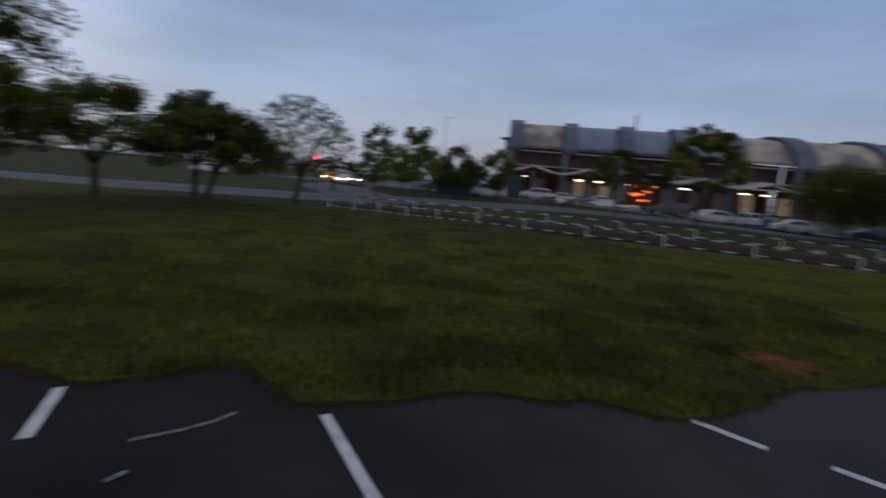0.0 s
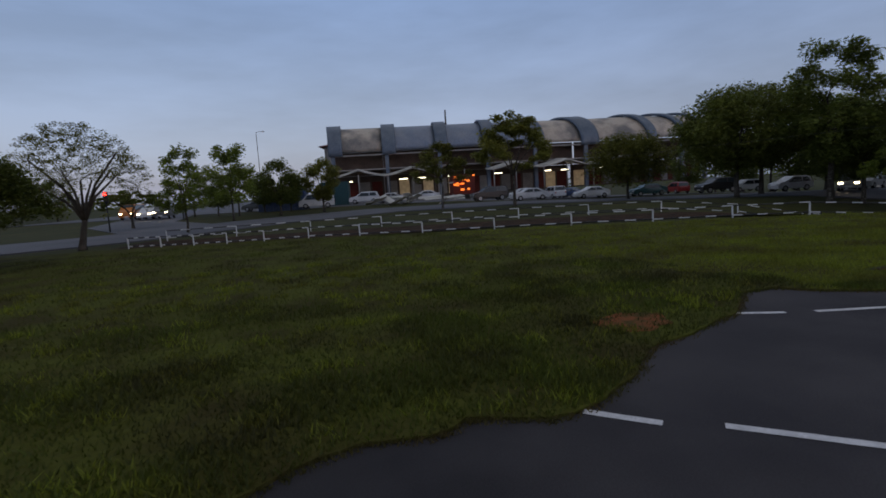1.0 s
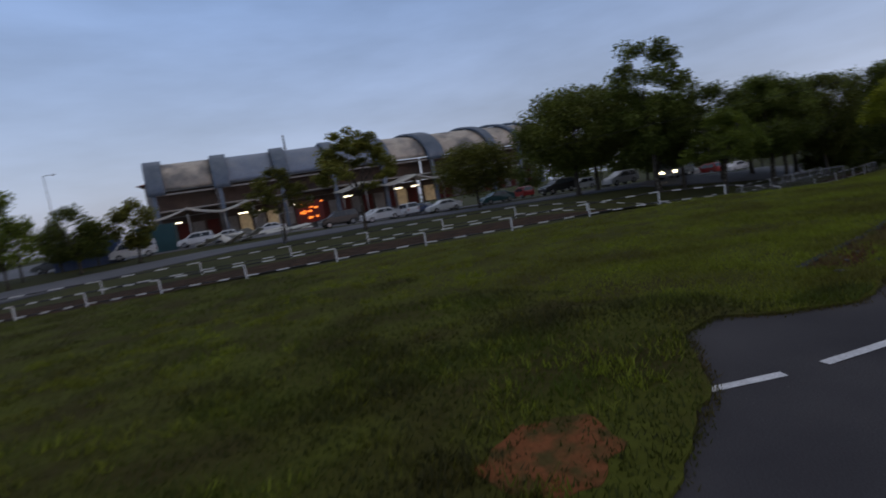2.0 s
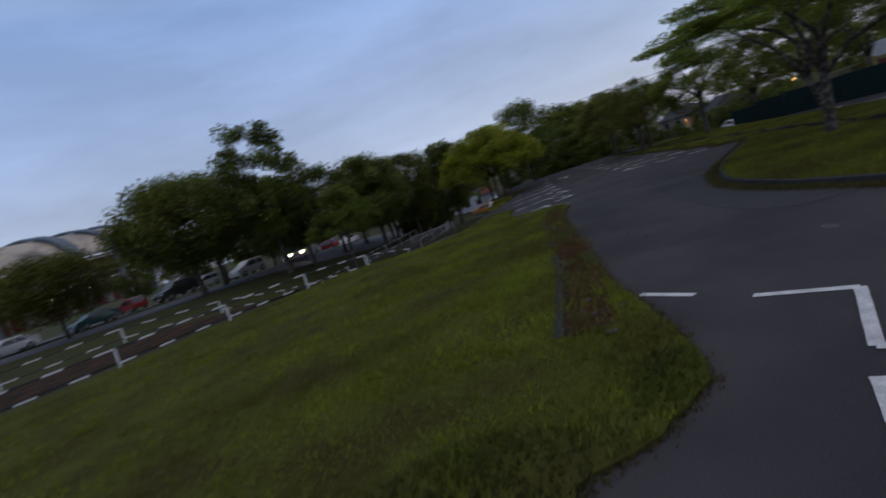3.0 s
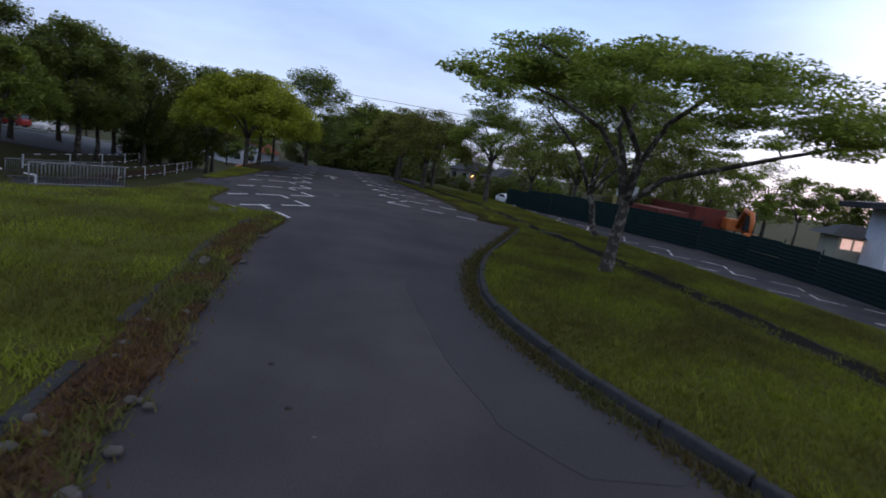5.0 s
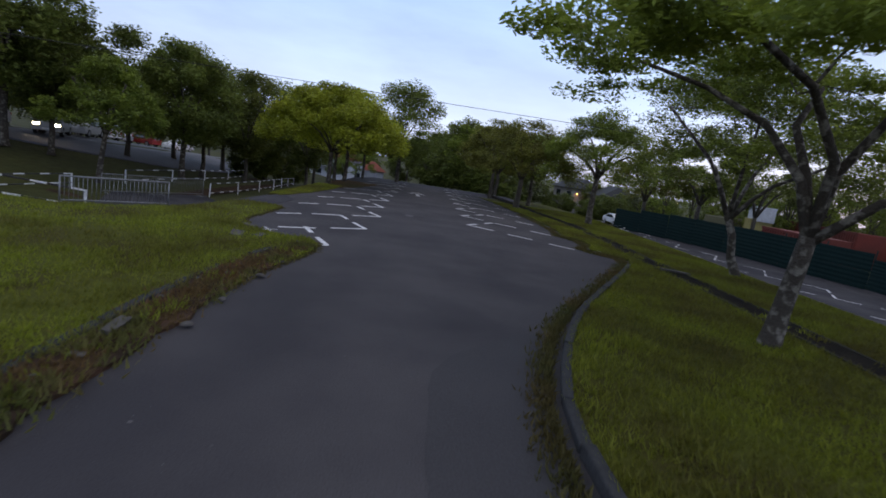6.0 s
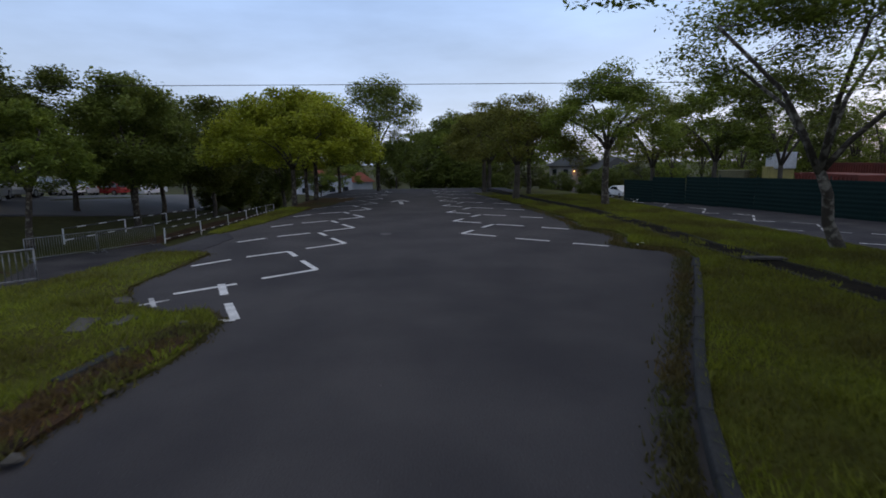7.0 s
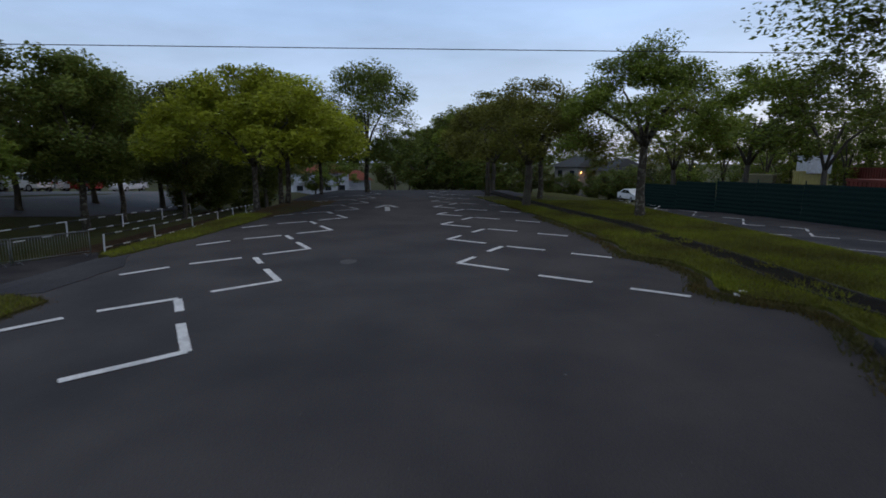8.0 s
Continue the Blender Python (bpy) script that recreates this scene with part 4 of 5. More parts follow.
def vault_building():
    first = bearing(*HALL[0][:2])[0]
    thing = tagged(empty("market_hall", first.x, first.y), "long curving hall with blue-grey and beige vaulted roofs", "building")
    eaves, backs = [], []
    for px, d, turn in HALL:
        e, a = bearing(px, d)
        a -= radians(turn)
        eaves.append(e - first)
        backs.append(Vector((math.sin(a), math.cos(a), 0)))

    def arc(i, t, lift, share=0.0):
        j = min(i + 1, len(eaves) - 1)
        e, b = eaves[i].lerp(eaves[j], share), backs[i].lerp(backs[j], share).normalized()
        return e + b * (6.6 - (6.6 + lift) * math.cos(t)) + Vector((0, 0, 7.2 + (4.3 + lift) * math.sin(t)))

    for i in range(len(HALL) - 1):
        pale = i in (0, 4, 5, 6, 7, 8)
        for a, b, lift, mat, name in ((0.0, 1.0, 0.0, PALE_ROOF if pale else BLUE_ROOF, "vault"), (-0.02, 0.24, 0.5, RIB_ROOF, "vault_rib")):
            verts, faces = [], []
            m, w = 18, 6
            for j in range(m + 1):
                t = radians((-6 if lift else 2) + 118 * j / m)
                verts += [arc(i, t, lift, a + (b - a) * k / w) for k in range(w + 1)]
            for j in range(m):
                for k in range(w):
                    q = j * (w + 1) + k
                    faces.append((q, q + 1, q + w + 2, q + w + 1))
            ob = link_mesh(name, verts, faces, mat, thing, smooth=True)
            ob.modifiers.new("thickness", "SOLIDIFY").thickness = 0.4
        p, q = eaves[i], eaves[i + 1]
        d = (q - p).normalized()
        out = Vector((d.y, -d.x, 0))
        w, ang = (q - p).length, math.degrees(math.atan2(d.y, d.x))
        mid = (p + q) / 2

        def slab(name, along, forth, z, sx, sy, sz, mat, parent=None, label=""):
            c = p + d * (along * w) + out * forth
            return box(name, c.x, c.y, z, sx, sy, sz, mat, parent or thing, label, ang)

        slab("upper_wall", 0.5, -3.2, 5.6, w, 0.3, 3.6, SHADE, None, "dark brown upper wall")
        slab("shop_wall", 0.5, -5.0, 1.9, w, 0.3, 3.8, SHADE)
        slab("fascia", 0.5, 0.1, 6.75, w, 0.25, 0.2, WALL)
        slab("ledge", 0.5, -1.6, 4.6, w, 3.0, 0.18, WALL)
        slab("pier", 0.06, 0.0, 3.4, 0.55, 0.5, 6.8, RIB_ROOF)
        if i in (0, 1, 3, 4, 5):
            verts, faces = [], []
            for j in range(13):
                u = j / 12
                z = 3.5 + 1.0 * (1 - abs(2 * u - 1)) ** 1.4
                e1, e2 = p + d * (u * w) + out * 3.4, p + d * (u * w) - out * 0.4
                verts += [(e1.x, e1.y, z), (e2.x, e2.y, z + 0.3)]
            for j in range(12):
                faces.append((2 * j, 2 * j + 2, 2 * j + 3, 2 * j + 1))
            canopy = link_mesh("canopy", verts, faces, CANOPY, thing, "white wavy canopy")
            canopy.modifiers.new("thickness", "SOLIDIFY").thickness = 0.2
        for k in (0.05, 0.5):
            c = p + d * (k * w) + out * 3.1
            tube("canopy_post", [(c.x, c.y, 0), (c.x, c.y, 3.7)], [0.1, 0.1], WALL, thing)
        for k in range(4):
            slab("shutter", 0.14 + 0.24 * k, -4.8, 1.5, w * 0.2, 0.08, 2.6, (SHOP if (i, k) in ((1, 1), (1, 3), (2, 1), (4, 2), (5, 0)) else RUST_WALL if k % 2 else WALL))
        for k in ((0.3,) if i in (0, 2, 3, 6) else (0.35, 0.7) if i in (1, 4, 5) else ()):
            slab("tube_light", k, -1.0, 2.9, 1.3, 0.12, 0.14, TUBE)
    c = bearing(826, 73)[0] - first
    glow = random.Random(12)
    for k in range(12):
        box("stall_light", c.x + glow.uniform(-1.5, 1.5), c.y - 0.8, glow.uniform(0.6, 2.7), glow.uniform(0.2, 0.6), 0.2, glow.uniform(0.1, 0.28), STALL, thing, "stall lamp glowing red and orange")
    box("stall", c.x, c.y, 1.4, 3.4, 1.2, 2.8, RUST_WALL, thing, "dark red food stall")
    spot = bearing(HALL[0][0], HALL[0][1] * 1.25)[0]
    thing.matrix_basis = pose(spot.x, spot.y, land(spot.x, spot.y)) @ Matrix.Scale(1.25, 4)
    return thing


vault_building()
hall = tagged(empty("red_roof_house", 45.8, 118.4, 0, -20), "building with a red tiled hip roof and a thin mast", "building")
link_mesh("roof", [(-22, -7, 11.2), (22, -7, 11.2), (22, 7, 11.2), (-22, 7, 11.2), (-6, 0, 14.2), (6, 0, 14.2)], [(0, 1, 5, 4), (1, 2, 5), (2, 3, 4, 5), (3, 0, 4), (3, 2, 1, 0)], TILE, hall)
box("wall", 0, 0, 5.6, 42, 12, 11.2, WALL, hall)
tube("mast", [(2, 0, 14), (2, 0, 17.5)], [0.2, 0.15], STEEL, hall)
hall.scale = (1.25, 1.25, 1.25)

# ---- white and tan workshop behind the hoarding ----
TAN = material("tan_wall", (0.36, 0.20, 0.08), 0.85, (0.28, 0.16, 0.07), 0.8, 10.0, 0.1)
WHITEWALL = material("white_wall", (0.55, 0.57, 0.62), 0.85, (0.42, 0.44, 0.48), 0.5, 8.0, 0.1)


def workshop():
    # x runs along the front, which faces -y
    thing = tagged(empty("workshop", 33.2, -30.1, 0, 240), "white and tan walled workshop with a dark overhanging roof", "building")
    box("white_wall", 2.7, 1.5, 2.6, 5.4, 3, 5.2, WHITEWALL, thing)
    box("tan_wall", 13.4, 3.3, 3.0, 16, 6, 6.0, TAN, thing, "tan painted wall")
    box("annex_wall", 15.6, -0.4, 1.6, 10.5, 1.2, 3.2, WHITEWALL, thing)
    box("plinth", 6.4, 0.26, 0.45, 2.0, 0.12, 0.9, WHITEWALL, thing)
    bm = bmesh.new()
    box_into(bm, 2.2, 1.3, 5.5, 8.0, 4.6, 0.4, pose(0, 0, 0, 0, -8, 0))
    part("low_roof", bm, DARK_ROOF, thing, "dark sloping roof")
    bm = bmesh.new()
    box_into(bm, 13.8, 2.6, 6.6, 18.5, 8.4, 1.5, None, 0.1)
    part("high_roof", bm, DARK_ROOF, thing, "dark deep-edged roof")
    for x, w in ((1.9, 1.5), (4.6, 1.0)):
        win = box("window", x, -0.02, 2.1, w, 0.08, 0.42, GLASS, thing)
        for k in range(4):
            box("window_bar", x - w / 2 + k * w / 3, -0.07, 2.1, 0.04, 0.03, 0.42, WHITE, win)
    box("door", 7.3, 0.22, 1.3, 1.1, 0.12, 1.3, DARK_ROOF, thing, "dark service door")
    thing.scale = (1, 1, 0.9)
    tube("drainpipe", [(5.45, -0.06, 0), (5.45, -0.06, 5.4)], [0.06, 0.06], WHITE, thing)
    return thing


workshop()
cable = tube("overhead_cable", [(32.4, 40 - 80 * k / 24, 4.30 - 0.02 * k * (24 - k) / 24) for k in range(25)], [0.009] * 25, BLACK)
tagged(cable, "thin black overhead cable crossing the car park", "cable")


def board_heap(px, d, n, seed):
    rng = random.Random(seed)
    c, a = bearing(px, d)
    thing = tagged(empty("board_heap", c.x, c.y, 0, rng.uniform(-40, 0)), "heap of white boards and poles on the forecourt", "boards", "heaps of boards")
    for k in range(n):
        bm = bmesh.new()
        box_into(bm, 0, 0, 0, rng.uniform(1.6, 3.4), rng.uniform(0.5, 1.0), 0.06, None, 0.01)
        part("board", bm, CANOPY, thing).matrix_basis = pose(rng.uniform(-2.0, 2.0), rng.uniform(-0.8, 0.8), 0.30 + 0.10 * k, rng.uniform(-25, 25), rng.uniform(-24, 24), rng.uniform(-60, 60))


board_heap(690, 70, 8, 1)
board_heap(735, 72, 8, 2)
board_heap(790, 68, 6, 3)


# ---- cars ----
TYRE = material("tyre_rubber", (0.012, 0.012, 0.013), 0.9, (0.02, 0.02, 0.02), 8, 40, 0.2)
RIM = material("alloy_rim", (0.35, 0.36, 0.38), 0.35, metal=0.8)
LAMP_OFF = material("lamp_glass", (0.5, 0.5, 0.5), 0.15)
LAMP_ON = material("headlight_on", (0.9, 0.85, 0.7), 0.3, emit=(1.0, 0.82, 0.5, 14))
TAIL = material("tail_lamp", (0.25, 0.01, 0.01), 0.3)
TAIL_ON = material("tail_lamp_on", (0.4, 0.02, 0.01), 0.3, emit=(1.0, 0.08, 0.02, 5))
PAINTS = {k: material("car_paint_" + k, c, 0.3, tuple(v * 0.8 for v in c), 0.8, 20, 0.0, spec=0.5) for k, c in
          {"white": (0.60, 0.61, 0.63), "silver": (0.30, 0.31, 0.33), "black": (0.015, 0.016, 0.018), "red": (0.25, 0.02, 0.02), "teal": (0.02, 0.07, 0.08), "blue": (0.04, 0.07, 0.16), "grey": (0.10, 0.105, 0.11), "orange": (0.5, 0.16, 0.02)}.items()}
SHAPES = {
    "hatchback": (3.7, 1.62, 1.50, [(-1.85, 0.28), (-1.85, 0.78), (-1.72, 1.0), (-1.55, 1.42), (-1.2, 1.5), (0.15, 1.5), (0.95, 1.02), (1.68, 0.88), (1.85, 0.62), (1.85, 0.28)]),
    "saloon": (4.4, 1.7, 1.46, [(-2.2, 0.28), (-2.2, 0.85), (-2.1, 0.98), (-1.55, 1.02), (-0.95, 1.42), (-0.6, 1.46), (0.35, 1.46), (1.1, 1.0), (2.05, 0.85), (2.2, 0.6), (2.2, 0.28)]),
    "suv": (4.6, 1.85, 1.78, [(-2.3, 0.35), (-2.3, 1.0), (-2.2, 1.15), (-2.0, 1.7), (-1.7, 1.78), (0.35, 1.78), (1.15, 1.18), (2.15, 1.02), (2.3, 0.75), (2.3, 0.35)]),
    "van": (4.8, 1.75, 1.98, [(-2.4, 0.32), (-2.4, 1.1), (-2.35, 1.85), (-2.2, 1.98), (1.2, 1.98), (1.75, 1.3), (2.3, 1.05), (2.4, 0.7), (2.4, 0.32)]),
}


def car(kind, paint, x, y, rz, label, lights=False, tail=False):
    length, width, height, prof = SHAPES[kind]
    thing = tagged(empty("car", x, y, 0, rz), label, "car", "vehicles")
    belt = prof[1][1] + 0.12

    def shell(scale_y, pts, name, mat, inset=0.0):
        verts, faces = [], []
        for s in (-1, 1):
            for px, pz in pts:
                k = 1.0 if pz <= belt else 1.0 - 0.20 * (pz - belt) / (height - belt)
                verts.append((px, s * (width / 2 * k + scale_y), pz))
        n = len(pts)
        faces.append(tuple(range(n)))
        faces.append(tuple(range(2 * n - 1, n - 1, -1)))
        for i in range(n):
            j = (i + 1) % n
            faces.append((i, i + n, j + n, j))
        bm = bmesh.new()
        vs = [bm.verts.new(v) for v in verts]
        for f in faces:
            bm.faces.new([vs[i] for i in f])
        bmesh.ops.bevel(bm, geom=list(bm.edges), offset=0.05, segments=2, profile=0.5, affect="EDGES", clamp_overlap=True)
        return part(name, bm, mat, thing)

    shell(0, prof, "body", paint)
    up = [p for p in prof if p[1] > belt + 0.02]
    rear, front = min(p[0] for p in up), max(p[0] for p in prof if p[1] > belt - 0.12 and p[0] < max(q[0] for q in prof) - 0.5)
    roof0, roof1 = min(p[0] for p in prof if p[1] > height - 0.1), max(p[0] for p in prof if p[1] > height - 0.1)
    zt, zb = height - 0.13, belt + 0.02
    for s in (-1, 1):
        for a, b, c, d in ((rear + 0.22, roof0 + 0.2, (roof0 + roof1) / 2 - 0.05, (roof0 + roof1) / 2 - 0.05), ((roof0 + roof1) / 2 + 0.05, (roof0 + roof1) / 2 + 0.05, roof1 - 0.02, front - 0.15)):
            kb, kt = width / 2 + 0.006, width / 2 * (1 - 0.20 * (zt - belt) / (height - belt)) + 0.006
            bm = bmesh.new()
            q = [(a, s * kb, zb), (d, s * kb, zb), (c, s * kt, zt), (b, s * kt, zt)]
            lo = [bm.verts.new(v) for v in q]
            hi = [bm.verts.new((v[0], v[1] - s * 0.03, v[2])) for v in q]
            bm.faces.new(lo)
            bm.faces.new(hi[::-1])
            for i in range(4):
                bm.faces.new((lo[i], hi[i], hi[(i + 1) % 4], lo[(i + 1) % 4]))
            part("side_window", bm, GLASS, thing)
    for name, xa, za, xb, zz in (("windscreen", front - 0.02, zb, roof1 + 0.06, height - 0.06), ("rear_window", rear - 0.03, zb + 0.05, roof0 - 0.05, height - 0.08)):
        kb, kt = width / 2 - 0.12, width / 2 * 0.8 - 0.08
        off = 0.03 if name == "windscreen" else -0.03
        link_mesh(name, [(xa + off, -kb, za), (xa + off, kb, za), (xb + off, kt, zz), (xb + off, -kt, zz), (xa, -kb, za - 0.02), (xa, kb, za - 0.02), (xb, kt, zz - 0.02), (xb, -kt, zz - 0.02)],
                  [(0, 1, 2, 3), (7, 6, 5, 4), (0, 4, 5, 1), (1, 5, 6, 2), (2, 6, 7, 3), (3, 7, 4, 0)], GLASS, thing)
    r = 0.31 if height < 1.7 else 0.36
    for sx in (-1, 1):
        for sy in (-1, 1):
            bm = bmesh.new()
            bmesh.ops.create_cone(bm, cap_ends=True, segments=20, radius1=r, radius2=r, depth=0.2)
            bmesh.ops.bevel(bm, geom=[e for e in bm.edges], offset=0.02, segments=1, affect="EDGES")
            wheel = part("wheel", bm, TYRE, thing)
            wheel.matrix_basis = pose(sx * length * 0.31, sy * (width / 2 - 0.09), r, 90, 0, 0)
            bm = bmesh.new()
            bmesh.ops.create_cone(bm, cap_ends=True, segments=14, radius1=r * 0.62, radius2=r * 0.55, depth=0.215)
            part("rim", bm, RIM, wheel)
    zl = prof[-2][1] + 0.02
    for sy in (-1, 1):
        box("headlight", length / 2 - 0.06, sy * (width / 2 - 0.24), zl + 0.06, 0.16, 0.34, 0.15, LAMP_ON if lights else LAMP_OFF, thing, bevel=0.03)
        box("tail_light", -length / 2 + 0.03, sy * (width / 2 - 0.16), 0.86, 0.12, 0.2, 0.22, TAIL_ON if tail else TAIL, thing, bevel=0.03)
    box("number_plate", length / 2 - 0.0, 0, 0.42, 0.03, 0.5, 0.12, WHITE, thing)
    return thing


def ahead(x, d, eye=(-2.37, -0.95), yaw=21.85):
    a = radians(yaw) + math.atan((x - 784) / 902)
    return eye[0] + d * math.sin(a), eye[1] + d * math.cos(a)


for kind, col, px, dist, rz, label, lit in (
        ("van", "white", 572, 74, 168, "white van parked on the forecourt", False),
        ("suv", "white", 655, 81, 160, "white car parked before the hall", False),
        ("saloon", "white", 700, 79, 150, "white car parked before the hall", False),
        ("saloon", "white", 762, 84, 165, "white car parked before the hall", False),
        ("suv", "black", 872, 66, 170, "black car beside the road verge", False),
        ("saloon", "white", 942, 64, 165, "white saloon car on the forecourt", False),
        ("hatchback", "white", 928, 74, 165, "white car parked before the hall", False),
        ("suv", "white", 985, 79, 80, "white pickup parked before the hall", False),
        ("saloon", "blue", 1012, 81, 100, "blue and white car parked before the hall", False),
        ("saloon", "white", 1050, 69, 165, "white saloon car behind a small tree", False),
        ("saloon", "teal", 1148, 69, 165, "dark teal car beside the verge", False),
        ("hatchback", "red", 1200, 76, 70, "red car parked before the hall", False),
        ("suv", "black", 1268, 71, 165, "black car parked beside the verge", False),
        ("hatchback", "white", 1318, 76, 160, "white hatchback behind the round trees", False),
        ("hatchback", "white", 1396, 64, 162, "white hatchback on the main road", False),
        ("hatchback", "silver", 1500, 60, 205, "silver hatchback with lit headlights on the road", True),
        ("van", "orange", 252, 79, 260, "minibus waiting at the junction with headlights on", True),
        ("saloon", "white", 280, 76, 262, "white car waiting at the junction, headlights on", True),
        ("suv", "grey", 306, 74, 265, "dark car at the junction with bright headlights", True),
        ("saloon", "white", -60, 79, 200, "white car on the road by the field", False),
        ("saloon", "grey", 470, 79, 160, "grey car parked under the small trees", False)):
    car(kind, PAINTS[col], *ahead(px, dist), rz, label, lit)
for kind, col, px, dist, rz, label in (
        ("saloon", "silver", 82, 66, 80, "silver car parked beyond the road"),
        ("suv", "white", 48, 64, 80, "white car parked beyond the road"),
        ("hatchback", "red", 150, 66, 80, "red car parked beyond the road"),
        ("saloon", "white", 232, 72, 170, "white car on the road bend"),
        ("saloon", "white", 1118, 66, 185, "white car parked at the end of the hoarding")):
    car(kind, PAINTS[col], *ahead(px, dist, (21.3, 1.585), 92.29), rz, label)
car("hatchback", PAINTS["white"], 55.7, 30.5, 190, "white hatchback on the road behind the trees")
car("van", PAINTS["white"], 92, 12, 175, "white van parked past the trees at the end")
car("hatchback", PAINTS["orange"], 101, 15.5, 100, "orange car parked past the trees at the end")


# ---- street furniture ----
LAMP_ORANGE = material("sodium_lamp", (0.9, 0.5, 0.2), 0.4, emit=(1.0, 0.42, 0.10, 25))
LAMP_WHITE = material("lamp_white", (0.9, 0.9, 0.8), 0.4, emit=(1.0, 0.9, 0.72, 10))
RED_LIGHT = material("red_signal", (0.5, 0.02, 0.02), 0.4, emit=(1.0, 0.03, 0.02, 14))


def street_lamp(x, y, h, label, bulb=None):
    thing = tagged(empty("street_lamp", x, y), label, "street lamp", "street lamps")
    tube("pole", [(0, 0, 0), (0, 0, h * 0.5), (0, 0, h)], [0.08, 0.06, 0.045], STEEL, thing)
    tube("arm", [(0, 0, h), (0.35, 0, h + 0.15), (0.9, 0, h + 0.18)], [0.035, 0.03, 0.03], STEEL, thing)
    head = box("lamp_head", 1.05, 0, h + 0.17, 0.5, 0.2, 0.1, STEEL, thing, bevel=0.02)
    box("bulb", 1.05, 0, h + 0.10, 0.34, 0.15, 0.06, bulb or LAMP_OFF, head)


street_lamp(*ahead(478, 88), 12.0, "tall grey street lamp, unlit, by the side road")
street_lamp(*ahead(340, 64), 5.8, "grey street lamp with a lit head at the junction", LAMP_WHITE)
street_lamp(*ahead(790, 49), 2.4, "short grey post by the road verge")
for px, d, h in ((1030, 90, 4.2), (1232, 84, 4.6), (1480, 70, 3.4)):
    street_lamp(*ahead(px, d, (21.3, 1.585), 92.29), h, "street lamp with an orange light behind the hoarding", LAMP_ORANGE)


def traffic_light(x, y):
    thing = tagged(empty("traffic_light", x, y), "traffic light on a post showing red", "traffic light")
    tube("post", [(0, 0, 0), (0, 0, 2.6)], [0.06, 0.05], BLACK, thing)
    body = box("housing", 0, 0, 2.9, 0.35, 0.3, 0.95, BLACK, thing, bevel=0.03)
    for k, m in enumerate((RED_LIGHT, DARK_ROOF, DARK_ROOF)):
        bm = bmesh.new()
        bmesh.ops.create_cone(bm, cap_ends=True, segments=12, radius1=0.12, radius2=0.12, depth=0.06)
        part("lens", bm, m, body).matrix_basis = pose(0, -0.17, 3.2 - 0.3 * k, 90, 0, 0)


traffic_light(*ahead(213, 52))


# ---- site behind the hoarding ----
RUST = material("red_oxide_sheet", (0.13, 0.026, 0.018), 0.8, (0.085, 0.022, 0.016), 0.6, 12, 0.2)
DIGGER = material("excavator_orange", (0.45, 0.13, 0.03), 0.5, (0.32, 0.09, 0.03), 1.0, 12, 0.1)
CREAM = material("cream_wall", (0.30, 0.29, 0.22), 0.85, (0.22, 0.21, 0.17), 0.6, 10, 0.2)
OLIVE_WALL = material("olive_site_wall", (0.13, 0.125, 0.075), 0.85, (0.09, 0.088, 0.055), 0.6, 10, 0.2)
YELLOW = material("yellow_sheet", (0.34, 0.30, 0.11), 0.7, (0.24, 0.21, 0.09), 0.6, 12, 0.2)


def container(x, y, rz, l, w, h, mat, label, z=0.0):
    thing = tagged(empty("container", x, y, z - 0.3, rz), label, "container", "containers and sheds")
    box("body", 0, 0, h / 2, l, w, h, mat, thing, bevel=0.04)
    n = int(l / 0.35)
    for k in range(n):
        box("rib", -l / 2 + (k + 0.5) * l / n, w / 2 + 0.02, h / 2, 0.16, 0.05, h - 0.3, mat, thing)
        box("rib", -l / 2 + (k + 0.5) * l / n, -w / 2 - 0.02, h / 2, 0.16, 0.05, h - 0.3, mat, thing)
    for s in (-1, 1):
        box("top_rail", 0, s * w / 2, h - 0.06, l + 0.04, 0.1, 0.14, mat, thing)


E8, Y8 = (21.3, 1.585), 92.29
container(*ahead(1610, 34, E8, Y8), -10, 6.0, 2.4, 2.5, RUST, "red oxide shipping container behind the hoarding")
container(*ahead(1428, 54, E8, Y8), -12, 1.7, 2.0, 3.2, YELLOW, "pale yellow site container behind the hoarding")
container(*ahead(1432, 54, E8, Y8), -12, 1.9, 1.8, 1.5, WHITEWALL, "small white site cabin stacked on a container", 3.0)
container(*ahead(1345, 60, E8, Y8), -40, 9, 2.4, 3.2, OLIVE_WALL, "long cream site wall behind the hoarding")
container(*ahead(515, 76), -18, 6.5, 2.4, 3.4, PAINTS["blue"], "blue container on the forecourt")
container(*ahead(605, 82), -18, 4.4, 2.4, 3.8, PAINTS["teal"], "teal container beside the hall")
container(*ahead(1330, 60, (11.03, 3.16), 98.0), -14, 12, 3, 3.2, RUST, "long red shed behind the hoarding")


